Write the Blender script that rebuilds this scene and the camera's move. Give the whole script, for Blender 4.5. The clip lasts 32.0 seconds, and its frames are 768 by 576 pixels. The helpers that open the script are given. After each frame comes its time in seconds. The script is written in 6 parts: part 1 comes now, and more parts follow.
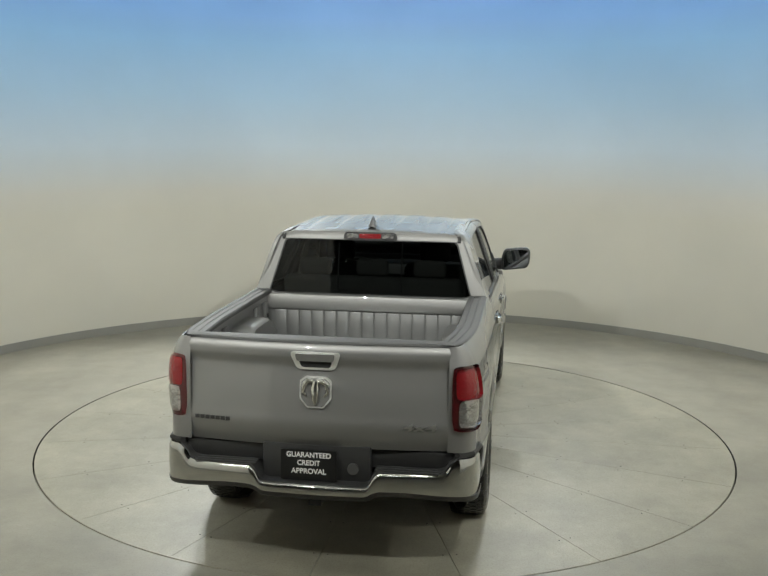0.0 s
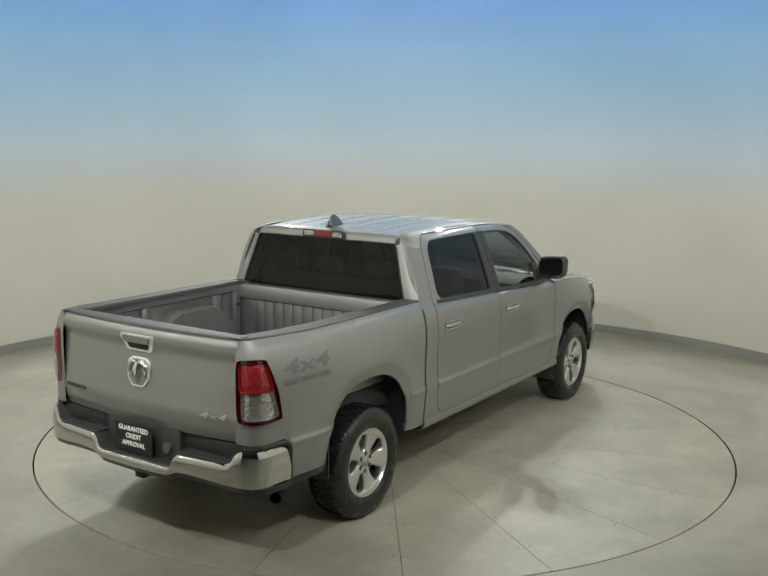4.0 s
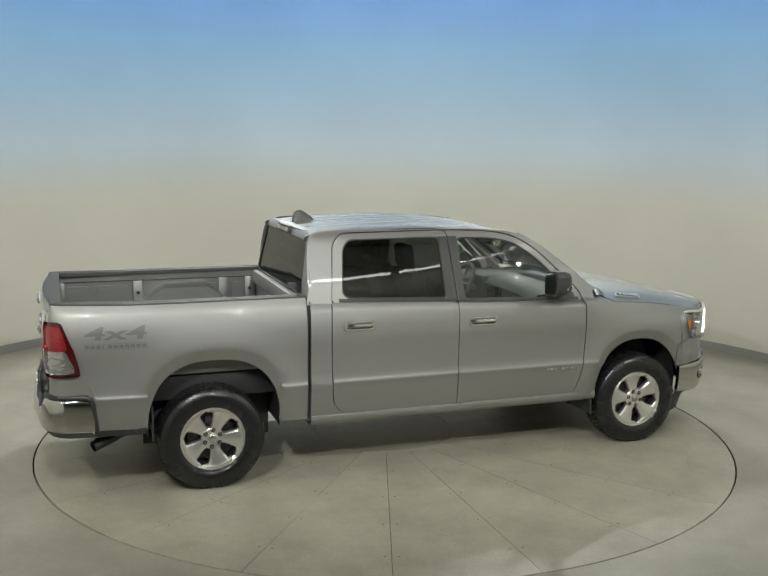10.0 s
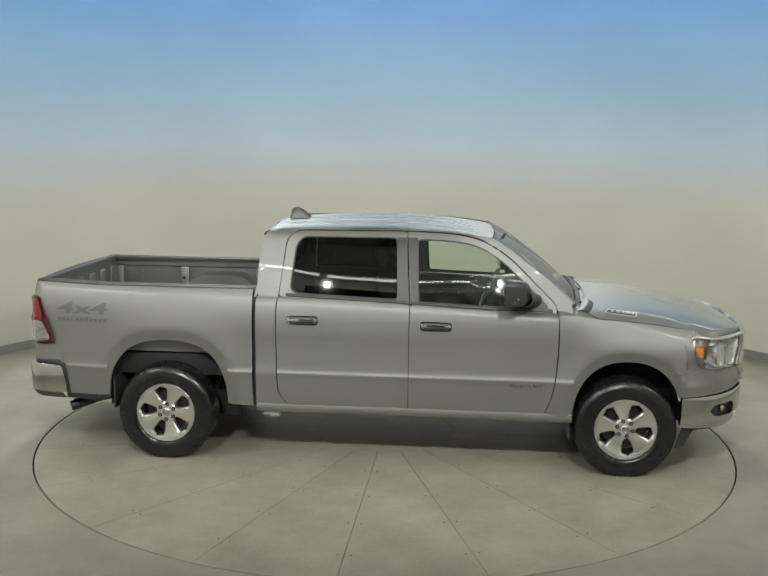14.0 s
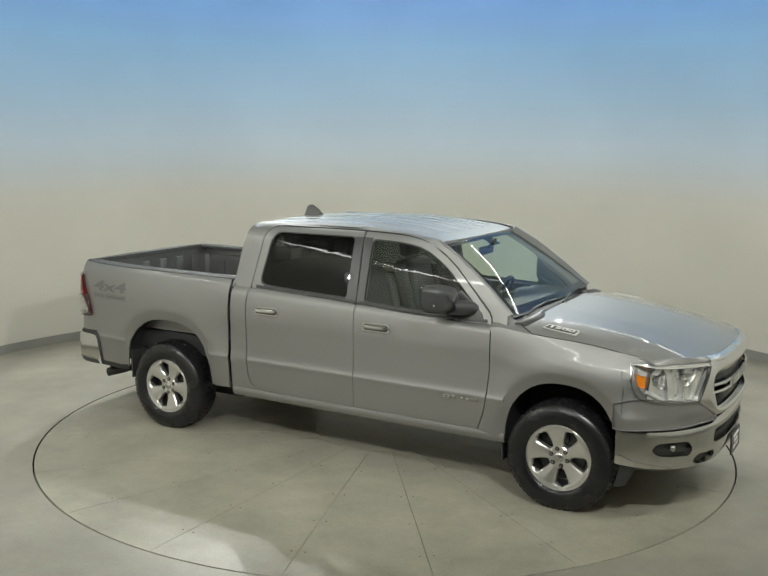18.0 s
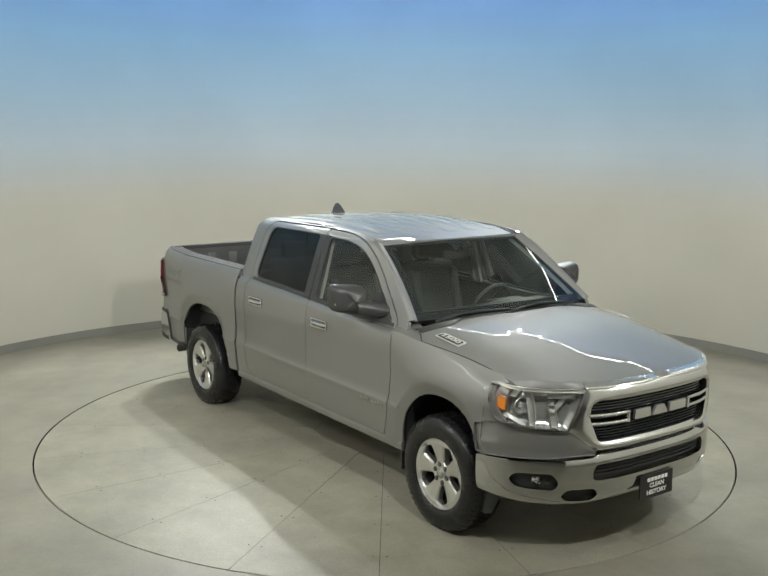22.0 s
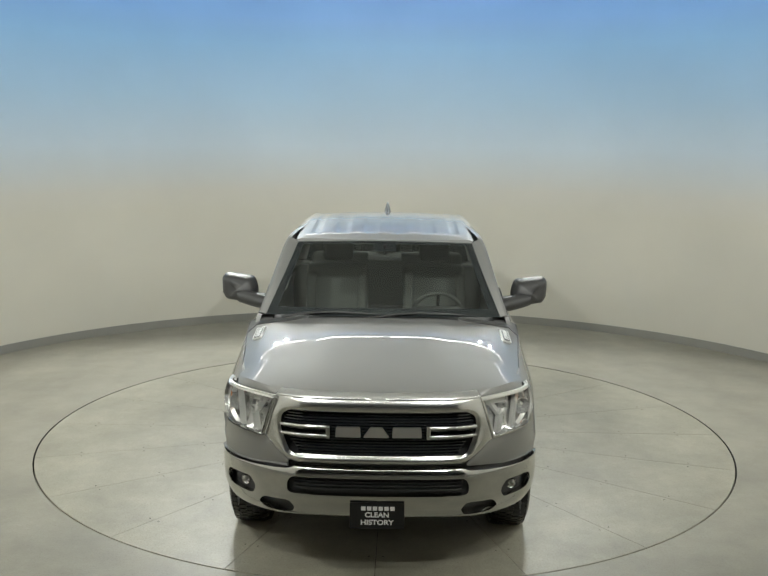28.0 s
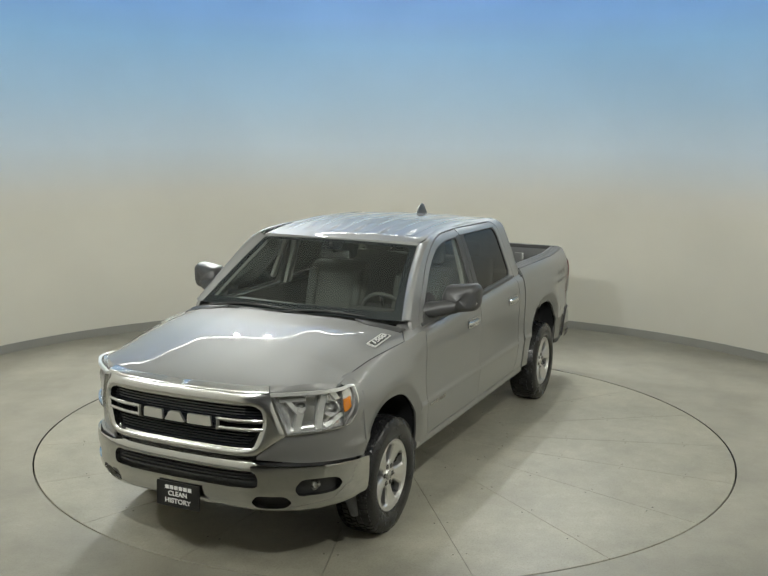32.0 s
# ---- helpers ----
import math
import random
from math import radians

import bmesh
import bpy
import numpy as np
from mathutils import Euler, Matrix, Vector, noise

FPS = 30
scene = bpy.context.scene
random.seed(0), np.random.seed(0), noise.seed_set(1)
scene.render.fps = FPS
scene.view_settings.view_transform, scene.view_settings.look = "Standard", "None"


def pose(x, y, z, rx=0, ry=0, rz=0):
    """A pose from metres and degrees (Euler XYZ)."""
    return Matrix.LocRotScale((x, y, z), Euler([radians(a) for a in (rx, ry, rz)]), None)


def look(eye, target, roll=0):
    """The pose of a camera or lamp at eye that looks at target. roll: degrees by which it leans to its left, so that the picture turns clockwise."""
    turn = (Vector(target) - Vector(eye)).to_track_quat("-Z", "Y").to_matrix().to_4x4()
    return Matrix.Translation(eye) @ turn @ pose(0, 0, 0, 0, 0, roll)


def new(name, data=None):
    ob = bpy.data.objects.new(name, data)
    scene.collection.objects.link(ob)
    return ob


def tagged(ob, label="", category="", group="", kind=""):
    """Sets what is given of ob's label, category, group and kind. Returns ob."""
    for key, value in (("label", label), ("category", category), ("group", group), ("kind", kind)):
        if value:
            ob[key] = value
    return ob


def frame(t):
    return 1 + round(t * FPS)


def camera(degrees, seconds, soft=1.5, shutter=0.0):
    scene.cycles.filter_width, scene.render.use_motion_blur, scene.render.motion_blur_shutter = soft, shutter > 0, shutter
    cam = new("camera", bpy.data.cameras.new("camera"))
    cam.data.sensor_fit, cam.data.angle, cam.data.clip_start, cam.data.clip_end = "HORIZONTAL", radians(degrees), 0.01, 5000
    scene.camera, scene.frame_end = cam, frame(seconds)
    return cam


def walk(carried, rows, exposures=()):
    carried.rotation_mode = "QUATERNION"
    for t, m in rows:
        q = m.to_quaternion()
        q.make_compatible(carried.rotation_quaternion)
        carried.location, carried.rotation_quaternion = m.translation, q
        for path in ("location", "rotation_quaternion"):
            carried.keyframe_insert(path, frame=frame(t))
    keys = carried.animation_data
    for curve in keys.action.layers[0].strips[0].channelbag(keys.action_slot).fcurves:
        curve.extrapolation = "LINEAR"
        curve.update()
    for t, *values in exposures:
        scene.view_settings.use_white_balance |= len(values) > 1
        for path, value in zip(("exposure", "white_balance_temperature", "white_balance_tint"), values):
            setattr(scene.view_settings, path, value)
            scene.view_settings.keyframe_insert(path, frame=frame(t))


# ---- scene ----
# camera: fixed on a stand before the open side of a round photo booth
cam = camera(44.18, 32.0)
EYE = (0.0, -8.254, 2.633)
POSE = look(EYE, (EYE[0] - 0.002493 * 10, EYE[1] + 9.8711, EYE[2] - 1.6003), 0.616)
walk(cam, [(0.0, POSE), (32.0, POSE)])

# light: a ring of strip lamps at the head of the booth wall, two spot lamps over the opening
world = bpy.data.worlds.new("hall")
scene.world = world
world.use_nodes = True
world.node_tree.nodes["Background"].inputs[0].default_value = (0.9, 0.95, 1.0, 1)
world.node_tree.nodes["Background"].inputs[1].default_value = 0.05
scene.view_settings.exposure = 0.0
RING_GLOW = 16.5
SPOT_WATTS = 430.0
FAR_WATTS = 275.0
SIDE_WATTS = 125.0

WHITE = (0.955, 0.975, 0.925)


def lamp(kind, name, m, watts, size, size_y=None):
    data = bpy.data.lights.new(name, kind)
    data.energy, data.color = watts, WHITE
    if kind == "AREA":
        data.shape, data.size = ("RECTANGLE", size) if size_y else ("DISK", size)
        if size_y:
            data.size_y = size_y
    else:
        data.shadow_soft_size = size
    ob = new(name, data)
    ob.matrix_world = m
    return ob


FRONT_SPOTS = [(-1.55, -4.95, 3.72), (1.17, -5.05, 3.72)]
SIDE_SPOTS = [(-4.30, -2.80, 3.45), (4.30, -2.80, 3.45)]
BACK_SPOTS = [(-1.95, 4.32, 4.44), (-2.40, 4.08, 4.44), (1.95, 4.32, 4.44), (2.40, 4.08, 4.44)]
for p in FRONT_SPOTS:
    ob = lamp("SPOT", "spot_lamp", look(p, (0.9 * p[0], 4.6, 2.7)), SPOT_WATTS, 0.035)
    ob.data.spot_size, ob.data.spot_blend = radians(120), 0.7
for p in SIDE_SPOTS:
    ob = lamp("SPOT", "spot_lamp", look(p, (-0.4 * p[0], 1.5, 0.6)), SIDE_WATTS * (0.75 if p[0] > 0 else 1.0), 0.035)
    ob.data.spot_size, ob.data.spot_blend = radians(120), 0.6
for p in BACK_SPOTS:
    ob = lamp("SPOT", "spot_lamp", look(p, (0.45 * p[0], -1.2, 0.0)), FAR_WATTS * (1.35 if p[0] < 0 else 0.8), 0.035)
    ob.data.spot_size, ob.data.spot_blend = radians(100), 0.5


# ---------------------------------------------------------------- materials
def mat(name, base, rough=0.5, metal=0.0, coat=0.0, coat_rough=0.04, vary=0.0, vary_scale=4.0, grain=0.0, grain_scale=200.0, rough_vary=0.0, emit=None, spec=0.5, bump=0.002):
    m = bpy.data.materials.new(name)
    m.use_nodes = True
    nt = m.node_tree
    p = nt.nodes["Principled BSDF"]
    p.inputs["Base Color"].default_value = (*base, 1)
    p.inputs["Roughness"].default_value = rough
    p.inputs["Metallic"].default_value = metal
    p.inputs["Coat Weight"].default_value = coat
    p.inputs["Coat Roughness"].default_value = coat_rough
    p.inputs["Specular IOR Level"].default_value = spec
    if emit:
        p.inputs["Emission Color"].default_value = (*emit[0], 1)
        p.inputs["Emission Strength"].default_value = emit[1]
    if vary or grain or rough_vary:
        tc = nt.nodes.new("ShaderNodeTexCoord")
        n1 = nt.nodes.new("ShaderNodeTexNoise")
        n1.inputs["Scale"].default_value, n1.inputs["Detail"].default_value = vary_scale, 6
        nt.links.new(tc.outputs["Object"], n1.inputs["Vector"])
        n2 = nt.nodes.new("ShaderNodeTexNoise")
        n2.inputs["Scale"].default_value, n2.inputs["Detail"].default_value = grain_scale, 3
        nt.links.new(tc.outputs["Object"], n2.inputs["Vector"])
        if vary:
            mix = nt.nodes.new("ShaderNodeMix")
            mix.data_type = "RGBA"
            mix.inputs["A"].default_value = (*[c * (1 - vary) for c in base], 1)
            mix.inputs["B"].default_value = (*[min(1, c * (1 + vary)) for c in base], 1)
            nt.links.new(n1.outputs["Fac"], mix.inputs["Factor"])
            nt.links.new(mix.outputs["Result"], p.inputs["Base Color"])
        if rough_vary:
            mr = nt.nodes.new("ShaderNodeMapRange")
            mr.inputs["To Min"].default_value, mr.inputs["To Max"].default_value = rough - rough_vary, rough + rough_vary
            nt.links.new(n1.outputs["Fac"], mr.inputs["Value"])
            nt.links.new(mr.outputs["Result"], p.inputs["Roughness"])
        if grain:
            b = nt.nodes.new("ShaderNodeBump")
            b.inputs["Strength"].default_value, b.inputs["Distance"].default_value = grain, bump
            nt.links.new(n2.outputs["Fac"], b.inputs["Height"])
            nt.links.new(b.outputs["Normal"], p.inputs["Normal"])
    return m


def glass(name, tint, gloss=0.02, ior=1.45, dust_haze=0.0):
    m = bpy.data.materials.new(name)
    m.use_nodes = True
    nt = m.node_tree
    nt.nodes.clear()
    out = nt.nodes.new("ShaderNodeOutputMaterial")
    mix = nt.nodes.new("ShaderNodeMixShader")
    tr = nt.nodes.new("ShaderNodeBsdfTransparent")
    tr.inputs["Color"].default_value = (*tint, 1)
    gl = nt.nodes.new("ShaderNodeBsdfGlossy")
    gl.inputs["Roughness"].default_value = gloss
    fr = nt.nodes.new("ShaderNodeFresnel")
    fr.inputs["IOR"].default_value = ior
    nt.links.new(fr.outputs[0], mix.inputs[0])
    under = tr
    if dust_haze:  # pale diffuse haze put into the pane, for the veil over the glass
        df = nt.nodes.new("ShaderNodeBsdfDiffuse")
        df.inputs["Color"].default_value = (0.62, 0.66, 0.60, 1)
        under = nt.nodes.new("ShaderNodeMixShader")
        under.inputs[0].default_value = dust_haze
        nt.links.new(tr.outputs[0], under.inputs[1])
        nt.links.new(df.outputs[0], under.inputs[2])
    nt.links.new(under.outputs[0], mix.inputs[1])
    nt.links.new(gl.outputs[0], mix.inputs[2])
    nt.links.new(mix.outputs[0], out.inputs[0])
    return m


PAINT = mat("silver_metallic_paint", (0.275, 0.272, 0.266), 0.60, 0.86, 1.0, 0.012, vary=0.05, vary_scale=700)
PAINT.node_tree.nodes["Principled BSDF"].inputs["Coat IOR"].default_value = 1.55
CHROME = mat("chrome", (0.57, 0.57, 0.56), 0.09, 1.0, rough_vary=0.02)
GRILLECHROME = mat("satin_chrome", (0.66, 0.66, 0.65), 0.24, 1.0)
HANDLECHROME = mat("handle_chrome", (0.72, 0.72, 0.71), 0.10, 1.0)
SATIN = mat("satin_silver", (0.50, 0.50, 0.49), 0.25, 1.0)
ALLOY = mat("alloy_wheel_silver", (0.66, 0.65, 0.63), 0.30, 0.9, 0.6, 0.08)
BLACK = mat("black_plastic", (0.036, 0.036, 0.036), 0.42, grain=0.25, grain_scale=500)
GLOSSBLACK = mat("gloss_black", (0.016, 0.018, 0.022), 0.10, coat=0.5)
GREYPLASTIC = mat("grey_plastic", (0.085, 0.085, 0.083), 0.45, grain=0.3, grain_scale=400, vary=0.1)
CAPPLASTIC = mat("bed_rail_plastic", (0.055, 0.055, 0.054), 0.62, spec=0.3, grain=0.3, grain_scale=300, vary=0.1)
RUBBER = mat("tyre_rubber", (0.011, 0.011, 0.012), 0.26, spec=0.45, grain=0.4, grain_scale=150, vary=0.3, vary_scale=9, rough_vary=0.1)
SEAL = mat("rubber_seal", (0.022, 0.022, 0.022), 0.5)
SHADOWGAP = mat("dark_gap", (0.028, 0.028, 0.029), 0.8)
# darker than the alloy, for the shade behind the spokes; also the tail pipe
BARREL = mat("darkened_metal", (0.045, 0.045, 0.045), 0.45, 0.7)
UNDER = mat("underbody_black", (0.019, 0.020, 0.021), 0.6, vary=0.4, vary_scale=6, grain=0.3)
STEEL = mat("dull_steel", (0.25, 0.24, 0.22), 0.42, 0.9, vary=0.3, vary_scale=14)
# the body's silver, darkened in the colour for the shade inside the bed
BEDSHADED = mat("bed_paint_shaded", (0.22, 0.22, 0.217), 0.42, 0.75, 0.25, 0.2, vary=0.12, vary_scale=7, rough_vary=0.06)
CLOTH = mat("grey_cloth", (0.056, 0.058, 0.054), 0.9, vary=0.12, vary_scale=12)
DASH = mat("dark_dashboard", (0.045, 0.045, 0.043), 0.6, grain=0.4, grain_scale=500)
HEADLINER = mat("headliner", (0.24, 0.235, 0.215), 0.9)
PANE = glass("clear_green_glass", (0.84, 0.93, 0.85), ior=1.48, dust_haze=0.010)
PRIVACY = glass("privacy_glass", (0.075, 0.083, 0.080))
FRONTPANE = glass("front_door_glass", (0.86, 0.94, 0.87), dust_haze=0.012)
LENS = glass("clear_lens", (0.93, 0.93, 0.92), 0.03)
REDLENS = mat("red_lens", (0.21, 0.004, 0.008), 0.14, 0.15, 1.0, 0.02, grain=1.0, grain_scale=60, bump=0.010)
REDDARK = mat("dark_red_lens", (0.060, 0.002, 0.004), 0.12, 0.0, 1.0, 0.02)
CLEARREFLECT = mat("clear_reflector", (0.46, 0.455, 0.45), 0.12, 0.85, 1.0, 0.02, grain=1.0, grain_scale=26, bump=0.014)
AMBER = mat("amber_reflector", (0.80, 0.26, 0.01), 0.15, 0.0, 1.0, 0.02, grain=0.5, grain_scale=120)
PILLARTRIM = mat("dark_pillar_trim", (0.035, 0.035, 0.035), 0.38)
DECAL = mat("grey_decal", (0.15, 0.15, 0.147), 0.45, 0.4, 0.6)
PLATE = mat("placard_black", (0.012, 0.012, 0.012), 0.35)
PLATEWHITE = mat("placard_white_print", (0.88, 0.88, 0.86), 0.5)
MIRROR = mat("mirror_glass", (0.42, 0.44, 0.46), 0.02, 1.0)


def wall_with_fade():
    """Warm white emulsion; the upper blue fade is added, from a laid-over gradient."""
    m = mat("booth_wall_added_fade", (0.72, 0.70, 0.62), 0.42, grain=0.15, grain_scale=60)
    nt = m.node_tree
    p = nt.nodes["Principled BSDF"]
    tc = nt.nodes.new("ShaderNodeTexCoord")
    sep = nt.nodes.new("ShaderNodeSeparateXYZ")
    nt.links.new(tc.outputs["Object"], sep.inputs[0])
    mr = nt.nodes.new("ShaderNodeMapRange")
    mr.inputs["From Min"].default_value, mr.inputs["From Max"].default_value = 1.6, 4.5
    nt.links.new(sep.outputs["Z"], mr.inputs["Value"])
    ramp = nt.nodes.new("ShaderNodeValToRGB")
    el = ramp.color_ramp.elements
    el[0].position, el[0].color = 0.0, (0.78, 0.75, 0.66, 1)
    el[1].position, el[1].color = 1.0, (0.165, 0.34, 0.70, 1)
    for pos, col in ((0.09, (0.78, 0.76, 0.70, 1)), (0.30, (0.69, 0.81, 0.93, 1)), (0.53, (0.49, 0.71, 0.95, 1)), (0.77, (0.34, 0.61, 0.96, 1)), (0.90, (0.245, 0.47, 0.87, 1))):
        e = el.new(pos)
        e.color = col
    far = nt.nodes.new("ShaderNodeMapRange")  # the added blue lies opposite the opening only
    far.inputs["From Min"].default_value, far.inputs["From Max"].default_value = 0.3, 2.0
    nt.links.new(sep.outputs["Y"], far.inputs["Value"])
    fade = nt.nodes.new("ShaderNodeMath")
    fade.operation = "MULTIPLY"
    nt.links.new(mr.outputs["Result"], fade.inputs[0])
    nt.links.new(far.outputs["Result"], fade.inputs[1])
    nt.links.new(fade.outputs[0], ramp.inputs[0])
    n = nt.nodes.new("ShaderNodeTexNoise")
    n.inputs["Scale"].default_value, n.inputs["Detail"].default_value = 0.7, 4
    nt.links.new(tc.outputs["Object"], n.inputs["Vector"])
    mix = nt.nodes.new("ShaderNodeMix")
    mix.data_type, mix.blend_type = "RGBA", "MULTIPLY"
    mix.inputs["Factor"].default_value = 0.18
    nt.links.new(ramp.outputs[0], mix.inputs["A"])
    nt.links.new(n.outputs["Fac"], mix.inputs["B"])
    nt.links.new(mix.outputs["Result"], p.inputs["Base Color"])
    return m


def concrete(name, base, rough, speckle, wear):
    """Polished, sealed concrete: cloudy tone, fine speckle, scuffs."""
    m = bpy.data.materials.new(name)
    m.use_nodes = True
    nt = m.node_tree
    p = nt.nodes["Principled BSDF"]
    tc = nt.nodes.new("ShaderNodeTexCoord")

    def noise_node(scale, detail, rough_=0.55):
        n = nt.nodes.new("ShaderNodeTexNoise")
        n.inputs["Scale"].default_value, n.inputs["Detail"].default_value, n.inputs["Roughness"].default_value = scale, detail, rough_
        nt.links.new(tc.outputs["Object"], n.inputs["Vector"])
        return n

    def ramp_node(src, stops):
        r = nt.nodes.new("ShaderNodeValToRGB")
        e = r.color_ramp.elements
        e[0].position, e[0].color = stops[0]
        e[1].position, e[1].color = stops[-1]
        for pos, col in stops[1:-1]:
            x = e.new(pos)
            x.color = col
        nt.links.new(src, r.inputs[0])
        return r.outputs[0]

    def mult(a, b, f):
        x = nt.nodes.new("ShaderNodeMix")
        x.data_type, x.blend_type = "RGBA", "MULTIPLY"
        x.inputs["Factor"].default_value = f
        nt.links.new(a, x.inputs["A"])
        nt.links.new(b, x.inputs["B"])
        return x.outputs["Result"]

    g = lambda v: (v, v, v, 1)
    cloud = ramp_node(noise_node(1.1, 5).outputs["Fac"], [(0.30, (*[c * (0.92 - 0.10 * wear) for c in base], 1)), (0.70, (*[min(1, c * (1.08 + 0.05 * wear)) for c in base], 1))])
    streak = ramp_node(noise_node(2.2, 3).outputs["Fac"], [(0.2, g(0.90)), (0.8, g(1.06))])
    fine = ramp_node(noise_node(70, 4, 0.7).outputs["Fac"], [(0.36, g(1 - speckle)), (0.5, g(1.0))])
    scuff = ramp_node(noise_node(5.5, 9, 0.72).outputs["Fac"], [(0.25, g(0.84)), (0.58, g(1.0))])
    dust_haze = ramp_node(noise_node(13, 8, 0.75).outputs["Fac"], [(0.52, g(1.0)), (0.72, g(1.18))])
    col = mult(mult(mult(mult(cloud, streak, 1.0), fine, 0.5), scuff, wear), dust_haze, wear)
    nt.links.new(col, p.inputs["Base Color"])
    rr = nt.nodes.new("ShaderNodeMapRange")
    rr.inputs["From Min"].default_value, rr.inputs["From Max"].default_value = 0.3, 0.7
    rr.inputs["To Min"].default_value, rr.inputs["To Max"].default_value = rough - 0.02 - 0.015 * wear, rough + 0.04 + 0.015 * wear
    nt.links.new(noise_node(2.3, 7, 0.65).outputs["Fac"], rr.inputs["Value"])
    nt.links.new(rr.outputs["Result"], p.inputs["Roughness"])
    p.inputs["Specular IOR Level"].default_value = 0.55
    b = nt.nodes.new("ShaderNodeBump")
    b.inputs["Strength"].default_value, b.inputs["Distance"].default_value = 0.30, 0.004
    nt.links.new(noise_node(45, 5, 0.65).outputs["Fac"], b.inputs["Height"])
    nt.links.new(b.outputs["Normal"], p.inputs["Normal"])
    return m


WALLFADE = wall_with_fade()
FLOOR = concrete("sealed_concrete", (0.325, 0.308, 0.25), 0.45, 0.24, 0.5)
DISC = concrete("turntable_concrete", (0.365, 0.346, 0.273), 0.43, 0.34, 0.8)
SKIRT = mat("grey_baseboard", (0.30, 0.295, 0.27), 0.5, vary=0.08)
# pale so that the unseen ceiling throws light back into dark parts
BOOTHCEIL = mat("bounce_ceiling", (0.60, 0.60, 0.57), 0.9, vary=0.1, vary_scale=1)
CEIL = mat("white_ceiling", (0.7, 0.69, 0.65), 0.8, vary=0.05, vary_scale=1)
HALLWALL = mat("hall_wall", (0.60, 0.59, 0.56), 0.7, vary=0.1, vary_scale=0.5)
GLOWSTRIP = mat("lamp_diffuser", (0.9, 0.9, 0.88), 0.4, emit=(WHITE, RING_GLOW))
# pale base puts the bright reflection of chrome trim into the colour
LIGHTSILVER = mat("bright_trim", (0.78, 0.78, 0.75), 0.28, 0.6, 0.4, 0.05)
LAMPBODY = mat("lamp_housing", (0.6, 0.6, 0.58), 0.4, 0.3)


# ---------------------------------------------------------------- mesh helpers
def part(name, bm, material, parent=None, label="", sharp=38, category=""):
    bm = bm.b if isinstance(bm, BM) else bm
    bmesh.ops.recalc_face_normals(bm, faces=bm.faces)
    me = bpy.data.meshes.new(name)
    lim = radians(sharp)
    for f in bm.faces:
        f.smooth = True
    for e in bm.edges:
        e.smooth = len(e.link_faces) == 2 and e.calc_face_angle(0) < lim
    bm.to_mesh(me)
    bm.free()
    me.materials.append(material)
    ob = new(name, me)
    ob.parent = parent
    return tagged(ob, label, category)


